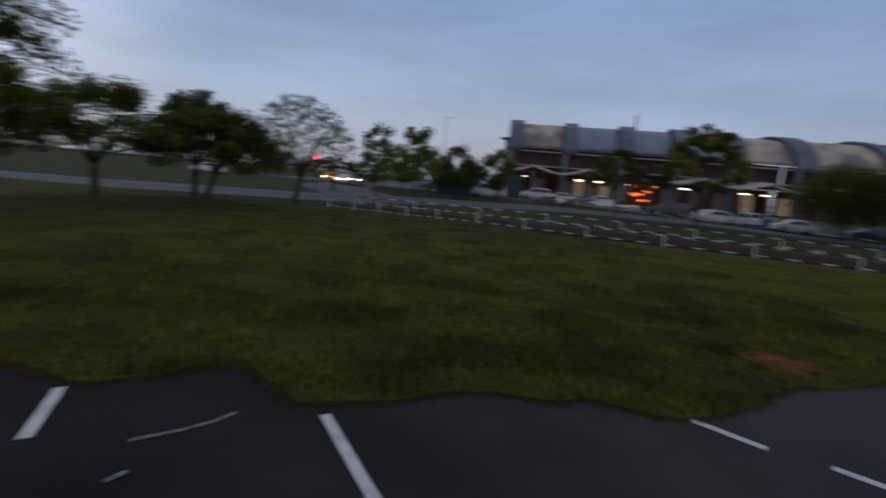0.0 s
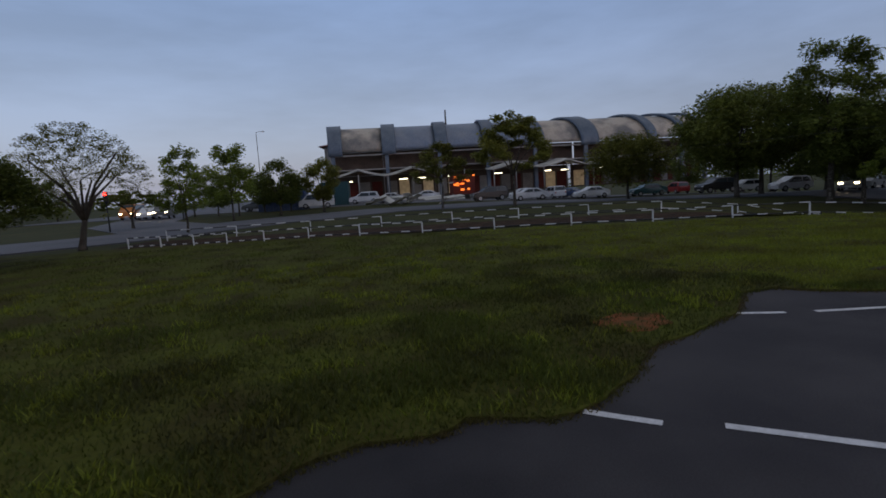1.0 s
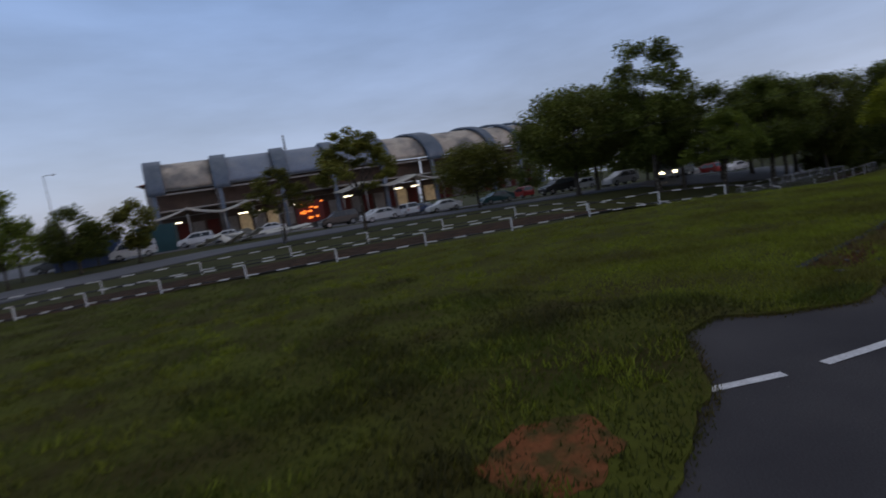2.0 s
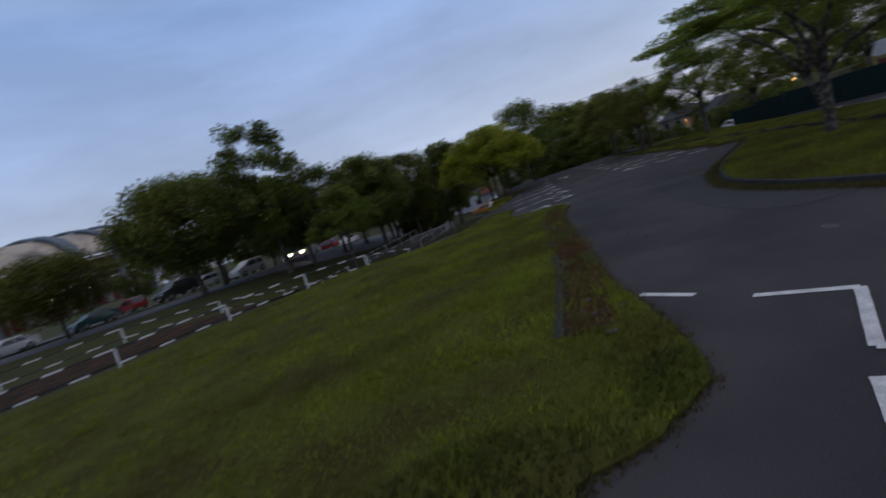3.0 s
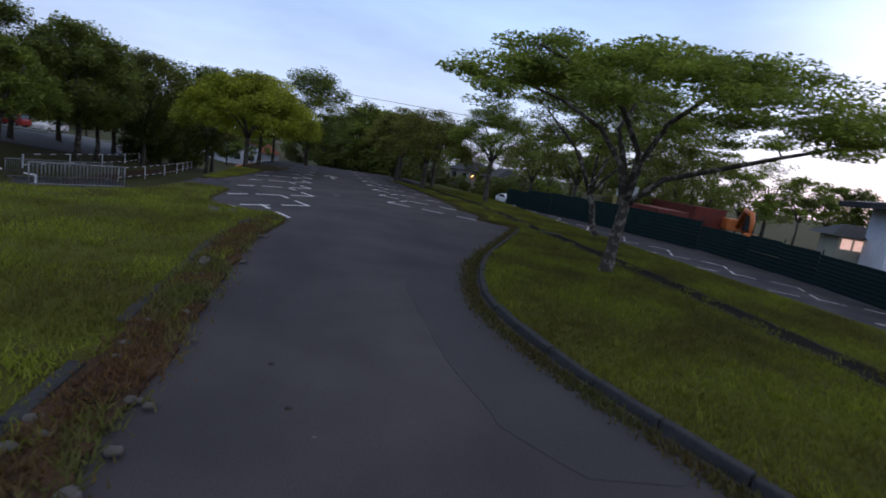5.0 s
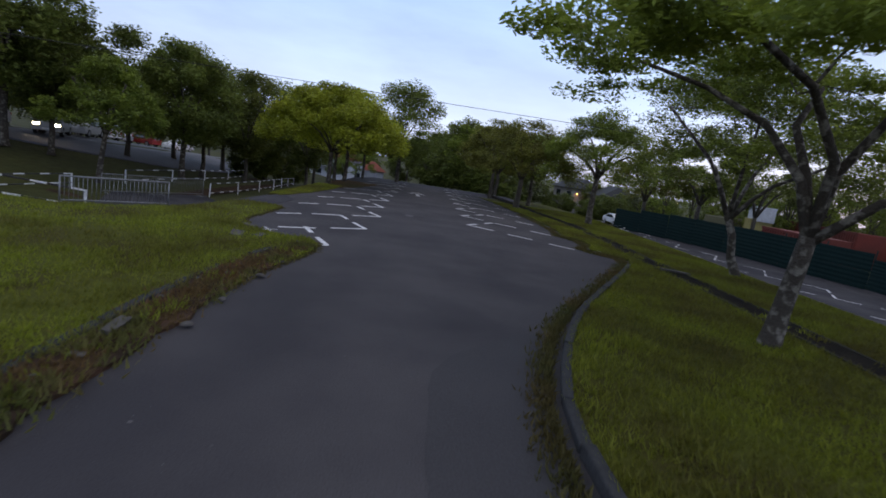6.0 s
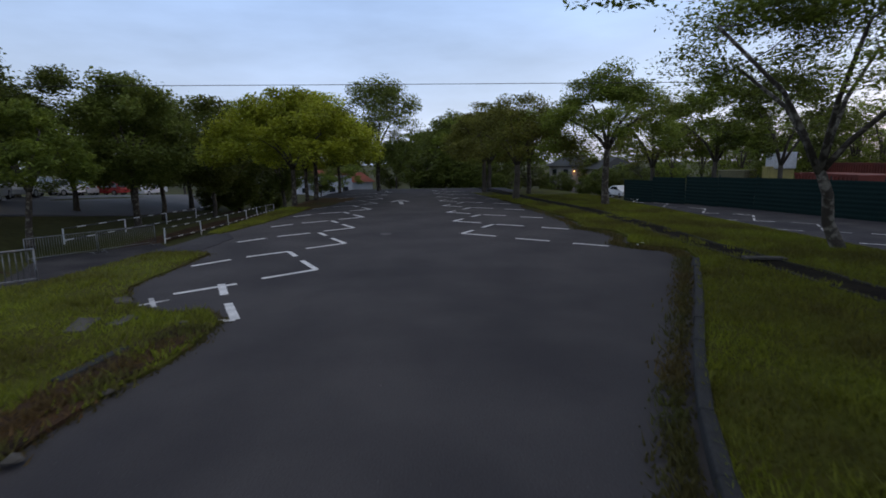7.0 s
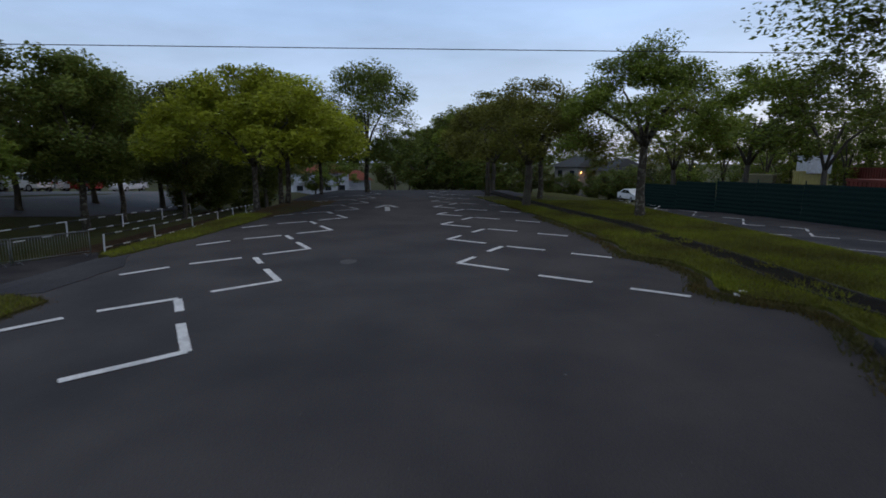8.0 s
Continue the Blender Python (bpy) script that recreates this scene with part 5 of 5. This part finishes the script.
def excavator(x, y, rz):
    thing = tagged(empty("excavator", x, y, 0, rz), "orange excavator with a raised boom behind the hoarding", "excavator")
    for s in (-1, 1):
        box("track", 0, s * 1.0, 0.45, 3.4, 0.5, 0.9, BLACK, thing, bevel=0.2)
    box("house", -0.4, 0, 1.5, 2.6, 2.2, 1.1, DIGGER, thing, bevel=0.12)
    box("cab", 0.75, 0.6, 1.95, 1.2, 0.95, 1.6, GLASS, thing, bevel=0.1)
    tube("boom", [(0.8, -0.2, 1.4), (2.4, -0.2, 3.0), (4.6, -0.2, 2.7)], [0.22, 0.26, 0.2], DIGGER, thing)
    tube("arm", [(4.4, -0.2, 2.9), (5.0, -0.2, 2.2), (5.2, -0.2, 1.0)], [0.2, 0.2, 0.13], DIGGER, thing)
    tube("hydraulic_ram", [(1.2, -0.2, 2.2), (3.6, -0.2, 3.25)], [0.06, 0.06], STEEL, thing)
    box("bucket", 5.1, -0.2, 0.8, 0.7, 0.9, 0.7, DIGGER, thing, bevel=0.1)


E5, Y5 = (11.03, 3.16), 98.0
excavator(*ahead(1450, 54, E5, Y5), 150)


# ---- houses at the far end ----
SHED_GLOW = material("lit_shed_opening", (0.6, 0.45, 0.4), 0.7, (0.4, 0.3, 0.25), 3, 10, 0.0, emit=(1.0, 0.62, 0.5, 0.45))


def house(x, y, rz, w, d, h, label, roof=None, walls=None):
    thing = tagged(empty("house", x, y, 0, rz), label, "house", "houses")
    walls = walls or WHITEWALL
    box("wall", 0, 0, h / 2, w, d, h, walls, thing)
    o = 0.7
    link_mesh("roof", [(-w / 2 - o, -d / 2 - o, h), (w / 2 + o, -d / 2 - o, h), (w / 2 + o, d / 2 + o, h), (-w / 2 - o, d / 2 + o, h), (-w / 4, 0, h + d * 0.28), (w / 4, 0, h + d * 0.28)],
              [(0, 1, 5, 4), (1, 2, 5), (2, 3, 4, 5), (3, 0, 4), (3, 2, 1, 0)], roof or TILE, thing)
    for s in (-1, 1):
        for lvl in range(int(h / 2.8)):
            for k in range(max(2, int(w / 3))):
                cx = -w / 2 + (k + 0.5) * w / max(2, int(w / 3))
                win = box("window", cx, s * (d / 2 + 0.02), 1.6 + 2.8 * lvl, 1.3, 0.08, 1.1, GLASS, thing)
                box("sill", cx, s * (d / 2 + 0.08), 1.0 + 2.8 * lvl, 1.5, 0.16, 0.08, walls, win)
    box("balcony", -w * 0.2, -d / 2 - 0.7, 2.9, w * 0.4, 1.4, 0.15, walls, thing)
    return thing


house(*ahead(1028, 96, E8, Y8), 20, 7, 7, 5.6, "two-storey grey house with a dark roof", DARK_ROOF, WALL)
house(*ahead(1095, 90, E8, Y8), 10, 6, 7, 4.6, "grey house half hidden by trees", DARK_ROOF, CREAM)
house(*ahead(565, 118, E8, Y8), -70, 12, 8, 4.8, "white house with a brown roof past the trees")
house(*ahead(622, 128, E8, Y8), -80, 9, 8, 4.6, "white house past the trees at the end of the car park")
shed = house(37.3, -32.4, 60, 2.6, 3.0, 2.3, "low shed with lit openings beside the workshop", DARK_ROOF, CREAM)
for k in (-0.75, 0.05, 0.8):
    for side in (-1.54, 1.54):
        box("lit_opening", k, side, 1.8, 0.6, 0.05, 0.7, SHED_GLOW, shed, "opening lit from inside")

# ---- background trees and far woods ----
BG = [tree(-300 - 20 * k, -300, h, w, lab, st, lf, DARK_BARK, 60 + k, n, sz, 0.16, fk, (0, 0), cl, gp) for k, (h, w, lab, st, lf, n, sz, fk, cl, gp) in enumerate((
    (8.5, 8.0, "dark leafy tree in the far belt", R, LEAF_DARK, 6500, 0.20, 0.25, 60, 0.0),
    (10.5, 9.0, "tall leafy tree in the far belt", S, LEAF_MID, 6500, 0.20, 0.30, 60, 0.0),
    (7.5, 5.0, "thin feathery tree behind the hoarding", T, LEAF_MID, 4500, 0.11, 0.28, 60, 0.2),
    (4.2, 5.5, "dense dark shrub at the end of the car park", R, LEAF_DARK, 5000, 0.18, 0.10, 50, 0.0)))]
rng = random.Random(7)


def belt(k, px, d, eye, yaw, s):
    x, y = ahead(px, d, eye, yaw)
    q = copy_thing(BG[k], pose(x, y, land(x, y), 0, 0, rng.uniform(0, 360)) @ Matrix.Scale(s, 4))
    return q


for px, d, k, s in ((745, 92, 3, 1.6), (775, 90, 3, 1.7), (805, 88, 3, 1.6), (835, 86, 3, 1.6), (865, 84, 3, 1.5), (700, 112, 1, 1.2), (725, 105, 0, 1.2), (735, 120, 1, 1.5), (760, 118, 1, 1.3), (750, 108, 0, 1.25), (775, 100, 0, 1.5), (800, 98, 0, 1.75), (825, 92, 1, 1.45), (850, 88, 1, 1.35), (875, 100, 0, 1.8), (690, 125, 0, 1.2),
                    (905, 95, 3, 1.2), (940, 100, 0, 1.0), (985, 98, 3, 1.1), (1010, 110, 0, 1.0), (1060, 92, 0, 0.8), (1110, 84, 3, 1.2), (1160, 78, 0, 0.75), (1200, 72, 3, 1.15), (1000, 84, 3, 0.95), (1050, 80, 3, 0.8), (1078, 76, 3, 1.0), (1105, 72, 3, 0.9),
                    (750, 130, 0, 1.5), (790, 128, 1, 1.9), (845, 126, 1, 1.9), (620, 132, 0, 1.2), (560, 100, 0, 0.9), (600, 92, 1, 0.9), (335, 47, 3, 0.75), (380, 49, 3, 0.8), (425, 52, 3, 0.8), (460, 55, 3, 0.75)):
    belt(k, px, d, E8, Y8, s)
for px, d, s in ((1215, 62, 1.1), (1275, 58, 1.05), (1310, 66, 1.2), (1350, 60, 1.0), (1395, 66, 1.15), (1450, 62, 1.1), (1490, 56, 1.05), (1530, 60, 1.15), (1580, 54, 1.1), (1640, 52, 1.1), (1700, 50, 1.0)):
    belt(2, px, d, E8, Y8, s)
for px, d, k, s in ((1000, 74, 2, 1.3), (1050, 78, 2, 1.3), (1090, 72, 1, 0.8), (1130, 80, 2, 1.4), (1175, 76, 1, 0.85), (1215, 84, 1, 0.85), (1255, 82, 0, 0.9), (950, 76, 2, 1.2), (900, 82, 0, 0.9)):
    belt(k, px, d, (7.47, 4.84), 114.4, s)
for px, d, k, s in ((15, 72, 0, 0.9), (70, 80, 1, 0.8), (120, 84, 0, 0.9), (180, 78, 0, 0.8), (250, 82, 1, 0.8), (300, 76, 0, 0.9), (350, 80, 1, 0.8), (400, 78, 0, 0.9), (450, 76, 1, 0.85), (500, 84, 0, 1.0)):
    belt(k, px, d, E8, Y8, s)
for px, d, k, s in ((20, 90, 0, 0.8), (90, 100, 1, 0.6), (150, 96, 0, 0.7), (380, 74, 1, 0.6), (420, 70, 0, 0.6), (455, 66, 1, 0.6), (500, 72, 0, 0.6), (545, 70, 0, 0.55), (1250, 90, 0, 0.9), (1300, 86, 1, 0.8),
                    (1350, 80, 0, 0.9), (1400, 76, 1, 0.8), (1450, 74, 0, 0.9), (1500, 70, 0, 0.9), (1550, 68, 1, 0.85)):
    belt(k, px, d, (-1.35, -0.67), 19.96, s)
for q in BG:
    for o in (*q.children_recursive, q):
        bpy.data.objects.remove(o)


def far_woods():
    g = np.random.default_rng(5)
    centres, radii = [], []
    for k in range(620):
        a = 2 * math.pi * k / 620 + g.normal() * 0.004
        d = g.uniform(170, 260)
        h = g.uniform(5, 10) * (1 + 0.3 * math.sin(a * 9))
        for z in (h * 0.3, h * 0.7):
            centres.append((20 + d * math.cos(a) + g.normal() * 2, 5 + d * math.sin(a) + g.normal() * 2, z))
            radii.append(g.uniform(4.0, 6.5))
    ob = leaves_mesh("far_woods", centres, radii, 50000, 0.85, 0.65, LEAF_DARK, g, None)
    tagged(ob, "distant dark belt of trees along the horizon", "woods", kind="stuff")


far_woods()


# ---- grass blades, weeds and litter near the path ----
def blades(name, x, y, z, g, mat, low, high, width, label):
    n = len(x)
    ang = g.uniform(0, 2 * math.pi, n)
    h = g.uniform(low, high, n)
    tilt = g.normal(size=(n, 2)) * 0.45 * h[:, None]
    base = np.stack([x, y, z + land(x, y)], 1)
    side = np.stack([np.cos(ang), np.sin(ang), np.zeros(n)], 1) * width * g.uniform(0.6, 1.4, (n, 1))
    tip = base + np.stack([tilt[:, 0], tilt[:, 1], h], 1)
    v = np.stack([base - side, base + side, tip], 1).reshape(-1, 3)
    me = bpy.data.meshes.new(name)
    me.vertices.add(n * 3)
    me.vertices.foreach_set("co", v.ravel())
    me.loops.add(n * 3)
    me.loops.foreach_set("vertex_index", np.arange(n * 3))
    me.polygons.add(n)
    me.polygons.foreach_set("loop_start", np.arange(n) * 3)
    me.polygons.foreach_set("loop_total", np.full(n, 3))
    me.update(calc_edges=True)
    me.materials.append(mat)
    return tagged(new(name, me), label, "grass", kind="stuff")


def scatter(poly, x0, x1, y0, y1, n, g):
    x, y = g.uniform(x0, x1, n), g.uniform(y0, y1, n)
    keep = inside(x, y, poly)
    return x[keep], y[keep]


g = np.random.default_rng(3)
FIELD_POLY = FIELD_EDGE + FIELD_FAR
ISLAND_POLY = ISLAND_EDGE + LOT2_NEAR
x, y = scatter(FIELD_POLY, -20, 29, 3.2, 28, 1350000, g)
near = g.random(len(x)) < np.clip(1.15 - (y - 3.3) / 8.5, 0.14, 1.0) * np.clip(1.2 - np.abs(x - 10) / 34, 0.3, 1.0)
x, y = x[near], y[near]
clump = np.array([noise.noise(Vector((a * 0.7, b * 0.7, 4.0))) for a, b in zip(x, y)])
thin = (np.hypot(x - 3.13, y - 5.43) > 0.03 + 0.52 * g.random(len(x))) & (g.random(len(x)) < np.clip(0.80 + 0.9 * clump, 0.5, 1.0))
x, y, clump = x[thin], y[thin], clump[thin]
kerb_y = np.interp(x, [q.x for q in kerb_line], [q.y for q in kerb_line])
bed = (x > 9.2) & (x < 22.9) & (y < kerb_y - 0.06) & (y > kerb_y - 0.62)
sparse = ~bed | (g.random(len(x)) < 0.12)
x, y, clump = x[sparse], y[sparse], clump[sparse]
tuft = clump > 0.10
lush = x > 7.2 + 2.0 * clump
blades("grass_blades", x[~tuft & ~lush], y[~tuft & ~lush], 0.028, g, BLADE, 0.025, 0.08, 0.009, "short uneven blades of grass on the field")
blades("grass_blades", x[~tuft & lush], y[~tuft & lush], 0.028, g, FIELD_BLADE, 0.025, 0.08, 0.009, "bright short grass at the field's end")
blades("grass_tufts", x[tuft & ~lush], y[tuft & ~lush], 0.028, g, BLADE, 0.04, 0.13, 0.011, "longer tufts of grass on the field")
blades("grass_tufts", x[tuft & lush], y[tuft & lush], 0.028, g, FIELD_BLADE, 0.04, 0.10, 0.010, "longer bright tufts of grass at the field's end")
x, y = scatter(ISLAND_POLY, -6, 45, -12.5, 1.1, 680000, g)
dl = np.interp(x, [q.x for q in DRAIN_LINE], [q.y for q in DRAIN_LINE])
far = (np.abs(y - dl) > 0.24 + 0.14 * g.random(len(x))) & (g.random(len(x)) < np.clip((x + 6) / 14, 0.0, 1.0))
x, y = x[far], y[far]
blades("grass_blades", x, y, 0.058, g, VERGE_BLADE, 0.03, 0.095, 0.008, "short uneven blades of grass on the verge")
x, y = scatter(WEDGE, 31, 41, 6.5, 8.6, 16000, g)
blades("grass_blades", x, y, 0.026, g, VERGE_BLADE, 0.03, 0.09, 0.009, "short grass beside the parking bays")
# broad clumps of rank grass
cx, cy = scatter(FIELD_POLY, -8, 25, 3.4, 17, 900, g)
k = g.integers(0, len(cx), len(cx) * 36)
x, y = cx[k] + g.normal(size=len(k)) * 0.11, cy[k] + g.normal(size=len(k)) * 0.11
keep = inside(x, y, FIELD_POLY)
blades("grass_tufts", x[keep], y[keep], 0.028, g, FIELD_BLADE, 0.05, 0.13, 0.011, "rank clumps of brighter grass on the field")
cx, cy = scatter(ISLAND_POLY, 8, 34, -6, 0.9, 520, g)
k = g.integers(0, len(cx), len(cx) * 30)
x, y = cx[k] + g.normal(size=len(k)) * 0.09, cy[k] + g.normal(size=len(k)) * 0.09
keep = inside(x, y, ISLAND_POLY)
blades("grass_tufts", x[keep], y[keep], 0.058, g, VERGE_BLADE, 0.05, 0.13, 0.011, "rank clumps of brighter grass on the verge")
# weeds in the kerb strip and along the island's rim
k = g.integers(0, len(kerb_line) - 1, 9000)
line = np.array([p.xy for p in kerb_line])
p = line[k] + (line[k + 1] - line[k]) * g.random((9000, 1)) + np.stack([g.normal(size=9000) * 0.05, -0.35 + g.normal(size=9000) * 0.16], 1)
patchy = np.array([noise.noise(Vector((a * 0.9, b * 2.0, 2.0))) for a, b in p]) > -0.05
blades("weeds", p[patchy, 0], p[patchy, 1], 0.035, g, BROWN_WEED, 0.02, 0.08, 0.014, "dry red-brown weeds growing along the kerb")
blades("weeds", p[~patchy, 0], p[~patchy, 1], 0.035, g, WEED, 0.025, 0.11, 0.015, "green weeds growing along the kerb")
line = np.array(ISLAND_EDGE[4:27])
k = g.integers(0, len(line) - 1, 12000)
p = line[k] + (line[k + 1] - line[k]) * g.random((12000, 1)) + np.stack([g.normal(size=12000) * 0.08, 0.14 + np.abs(g.normal(size=12000)) * 0.12], 1)
blades("weeds", p[:, 0], p[:, 1], 0.0, g, WEED, 0.02, 0.10, 0.012, "brown and green weeds growing along the island kerb")
k = g.integers(0, len(FIELD_EDGE) - 1, 14000)
line = np.array(FIELD_EDGE)[3:]
k = k % (len(line) - 1)
p = line[k] + (line[k + 1] - line[k]) * g.random((14000, 1)) + g.normal(size=(14000, 2)) * 0.05
blades("weeds", p[:, 0], p[:, 1], 0.0, g, WEED, 0.015, 0.06, 0.008, "ragged weeds creeping over the asphalt edge")

WORN = material("worn_asphalt_stain", (0.085, 0.082, 0.086), 0.9, (0.052, 0.050, 0.054), 9.0, 40.0, 0.3)
STAIN = material("pale_stain", (0.115, 0.11, 0.115), 0.9, (0.065, 0.062, 0.066), 6.0, 40.0, 0.2)
red = sheet("bare_patch", wander([(2.55, 5.2), (3.0, 4.95), (3.5, 5.1), (3.75, 5.55), (3.35, 5.95), (2.7, 5.75)], 0.05, 0.18, 6.0, True), 0.036, RED_DIRT, 0.01)
tagged(red, "bare patch of red earth in the grass", "soil", kind="structure")
seam = sheet("asphalt_patch", wander([(18.1, 2.0), (17.6, 2.23), (16.0, 2.27), (14.5, 2.25), (13.2, 2.15), (12.5, 1.7), (12.4, 1.0), (12.6, 0.48), (14.4, 0.92), (16.3, 1.09), (18.2, 0.77), (19.6, 0.3), (19.0, 1.2)], 0.2, 0.05, 8.0, True), 0.004, PATCH, 0.003)
tagged(seam, "darker asphalt repair patch", "asphalt patch", kind="structure")
for px, py, r, mat in ((10.87, 2.1, 0.15, WORN), (30.9, 3.0, 0.22, WORN)):
    st = sheet("stain", wander([(px + r * math.cos(a), py + 0.7 * r * math.sin(a)) for a in (0, 1.05, 2.1, 3.14, 4.2, 5.24)], 0.05, r * 0.35, px, True), 0.005, mat, 0.003)
    tagged(st, "pale stain on the asphalt", "stain", kind="structure")

RUBBLE = material("broken_concrete", (0.10, 0.095, 0.09), 0.95, (0.055, 0.05, 0.045), 6.0, 40.0, 0.5, spec=0.05)


def litter(x, y, s, mat, label, z=0.0):
    bm = bmesh.new()
    bmesh.ops.create_icosphere(bm, subdivisions=2, radius=s)
    for v in bm.verts:
        v.co *= 1 + 0.5 * noise.noise(v.co * 9 / max(s, 0.02) * 0.1 + Vector((x, y, 0)))
        v.co.z = abs(v.co.z) * 0.45
    ob = part("litter", bm, mat, None)
    ob.matrix_basis = pose(x, y, z, 0, 0, x * 50)
    tagged(ob, label, "litter", "scattered litter")


litter(28.24, -3.05, 0.13, WHITE, "crumpled white plastic bag on the grass edge")
for px, py, sz in ((25.6, 0.3, 0.016), (26.6, -1.0, 0.018), (27.6, 1.2, 0.016), (21.2, 2.4, 0.012), (28.5, -1.6, 0.018), (17.7, 3.1, 0.012), (13.4, 3.8, 0.028), (13.0, 3.6, 0.016), (14.2, 4.0, 0.028), (16.1, 4.3, 0.016), (7.2, 2.4, 0.013), (5.4, 2.9, 0.010), (9.6, 2.9, 0.013)):
    litter(px, py, sz, DRAIN if sz > 0.02 else STAIN, "small stone or scrap lying on the asphalt")


def chips():
    """Tiny pale grit and scraps strewn over the car park."""
    g = np.random.default_rng(21)
    n = 1500
    x, y = g.uniform(4, 42, n), g.uniform(-3.5, 6, n)
    keep = ~inside(x, y, FIELD_POLY) & ~inside(x, y, ISLAND_POLY)
    verts, faces = [], []
    for a, b in zip(x[keep], y[keep]):
        s, t = g.uniform(0.003, 0.009), g.uniform(0, 6.28)
        k = len(verts)
        for q in range(3):
            verts.append((a + s * math.cos(t + 2.1 * q), b + s * math.sin(t + 2.1 * q), 0.002))
        verts.append((a, b, 0.002 + s * 0.8))
        faces += [(k, k + 1, k + 3), (k + 1, k + 2, k + 3), (k + 2, k, k + 3)]
    ob = link_mesh("grit", verts, faces, STAIN)
    tagged(ob, "pale grit and tiny scraps on the asphalt", "grit", kind="stuff")


chips()
rub = random.Random(4)
for k in range(34):
    p = kerb_line[rub.randrange(len(kerb_line))]
    litter(p.x + rub.uniform(-0.2, 0.2), p.y - rub.uniform(0.1, 0.75), rub.uniform(0.03, 0.075), RUBBLE, "broken lump of concrete by the kerb", 0.035)


# ---- slab over the drain and broken concrete at the field's corner ----
def broken_slab(x, y, z, l, w, rz, label, name="concrete_slab"):
    bm = bmesh.new()
    box_into(bm, 0, 0, 0.02, l, w, 0.05, None, 0.008)
    bmesh.ops.subdivide_edges(bm, edges=bm.edges[:], cuts=1)
    for v in bm.verts:
        v.co += Vector((noise.noise(v.co * 9 + Vector((x, y, 0))), noise.noise(v.co * 9 + Vector((y, x, 3))), 0)) * 0.05
    ob = part(name, bm, RUBBLE, None)
    ob.matrix_basis = pose(x, y, z, 2, -2, rz)
    tagged(ob, label, "slab", "broken concrete slabs")


broken_slab(25.99, -4.35, 0.090, 0.75, 0.2, 85, "thin concrete plank lying across the drain")
broken_slab(23.09, 6.17, 0.012, 0.5, 0.25, 10, "broken pale concrete slab at the grass corner")
broken_slab(24.23, 6.34, 0.012, 0.3, 0.2, 40, "broken pale concrete slab at the grass corner")
broken_slab(23.23, 5.75, 0.012, 0.32, 0.2, -20, "broken pale concrete slab at the grass corner")
broken_slab(17.56, 5.26, 0.050, 0.4, 0.12, 5, "broken kerb fragment at the asphalt edge")
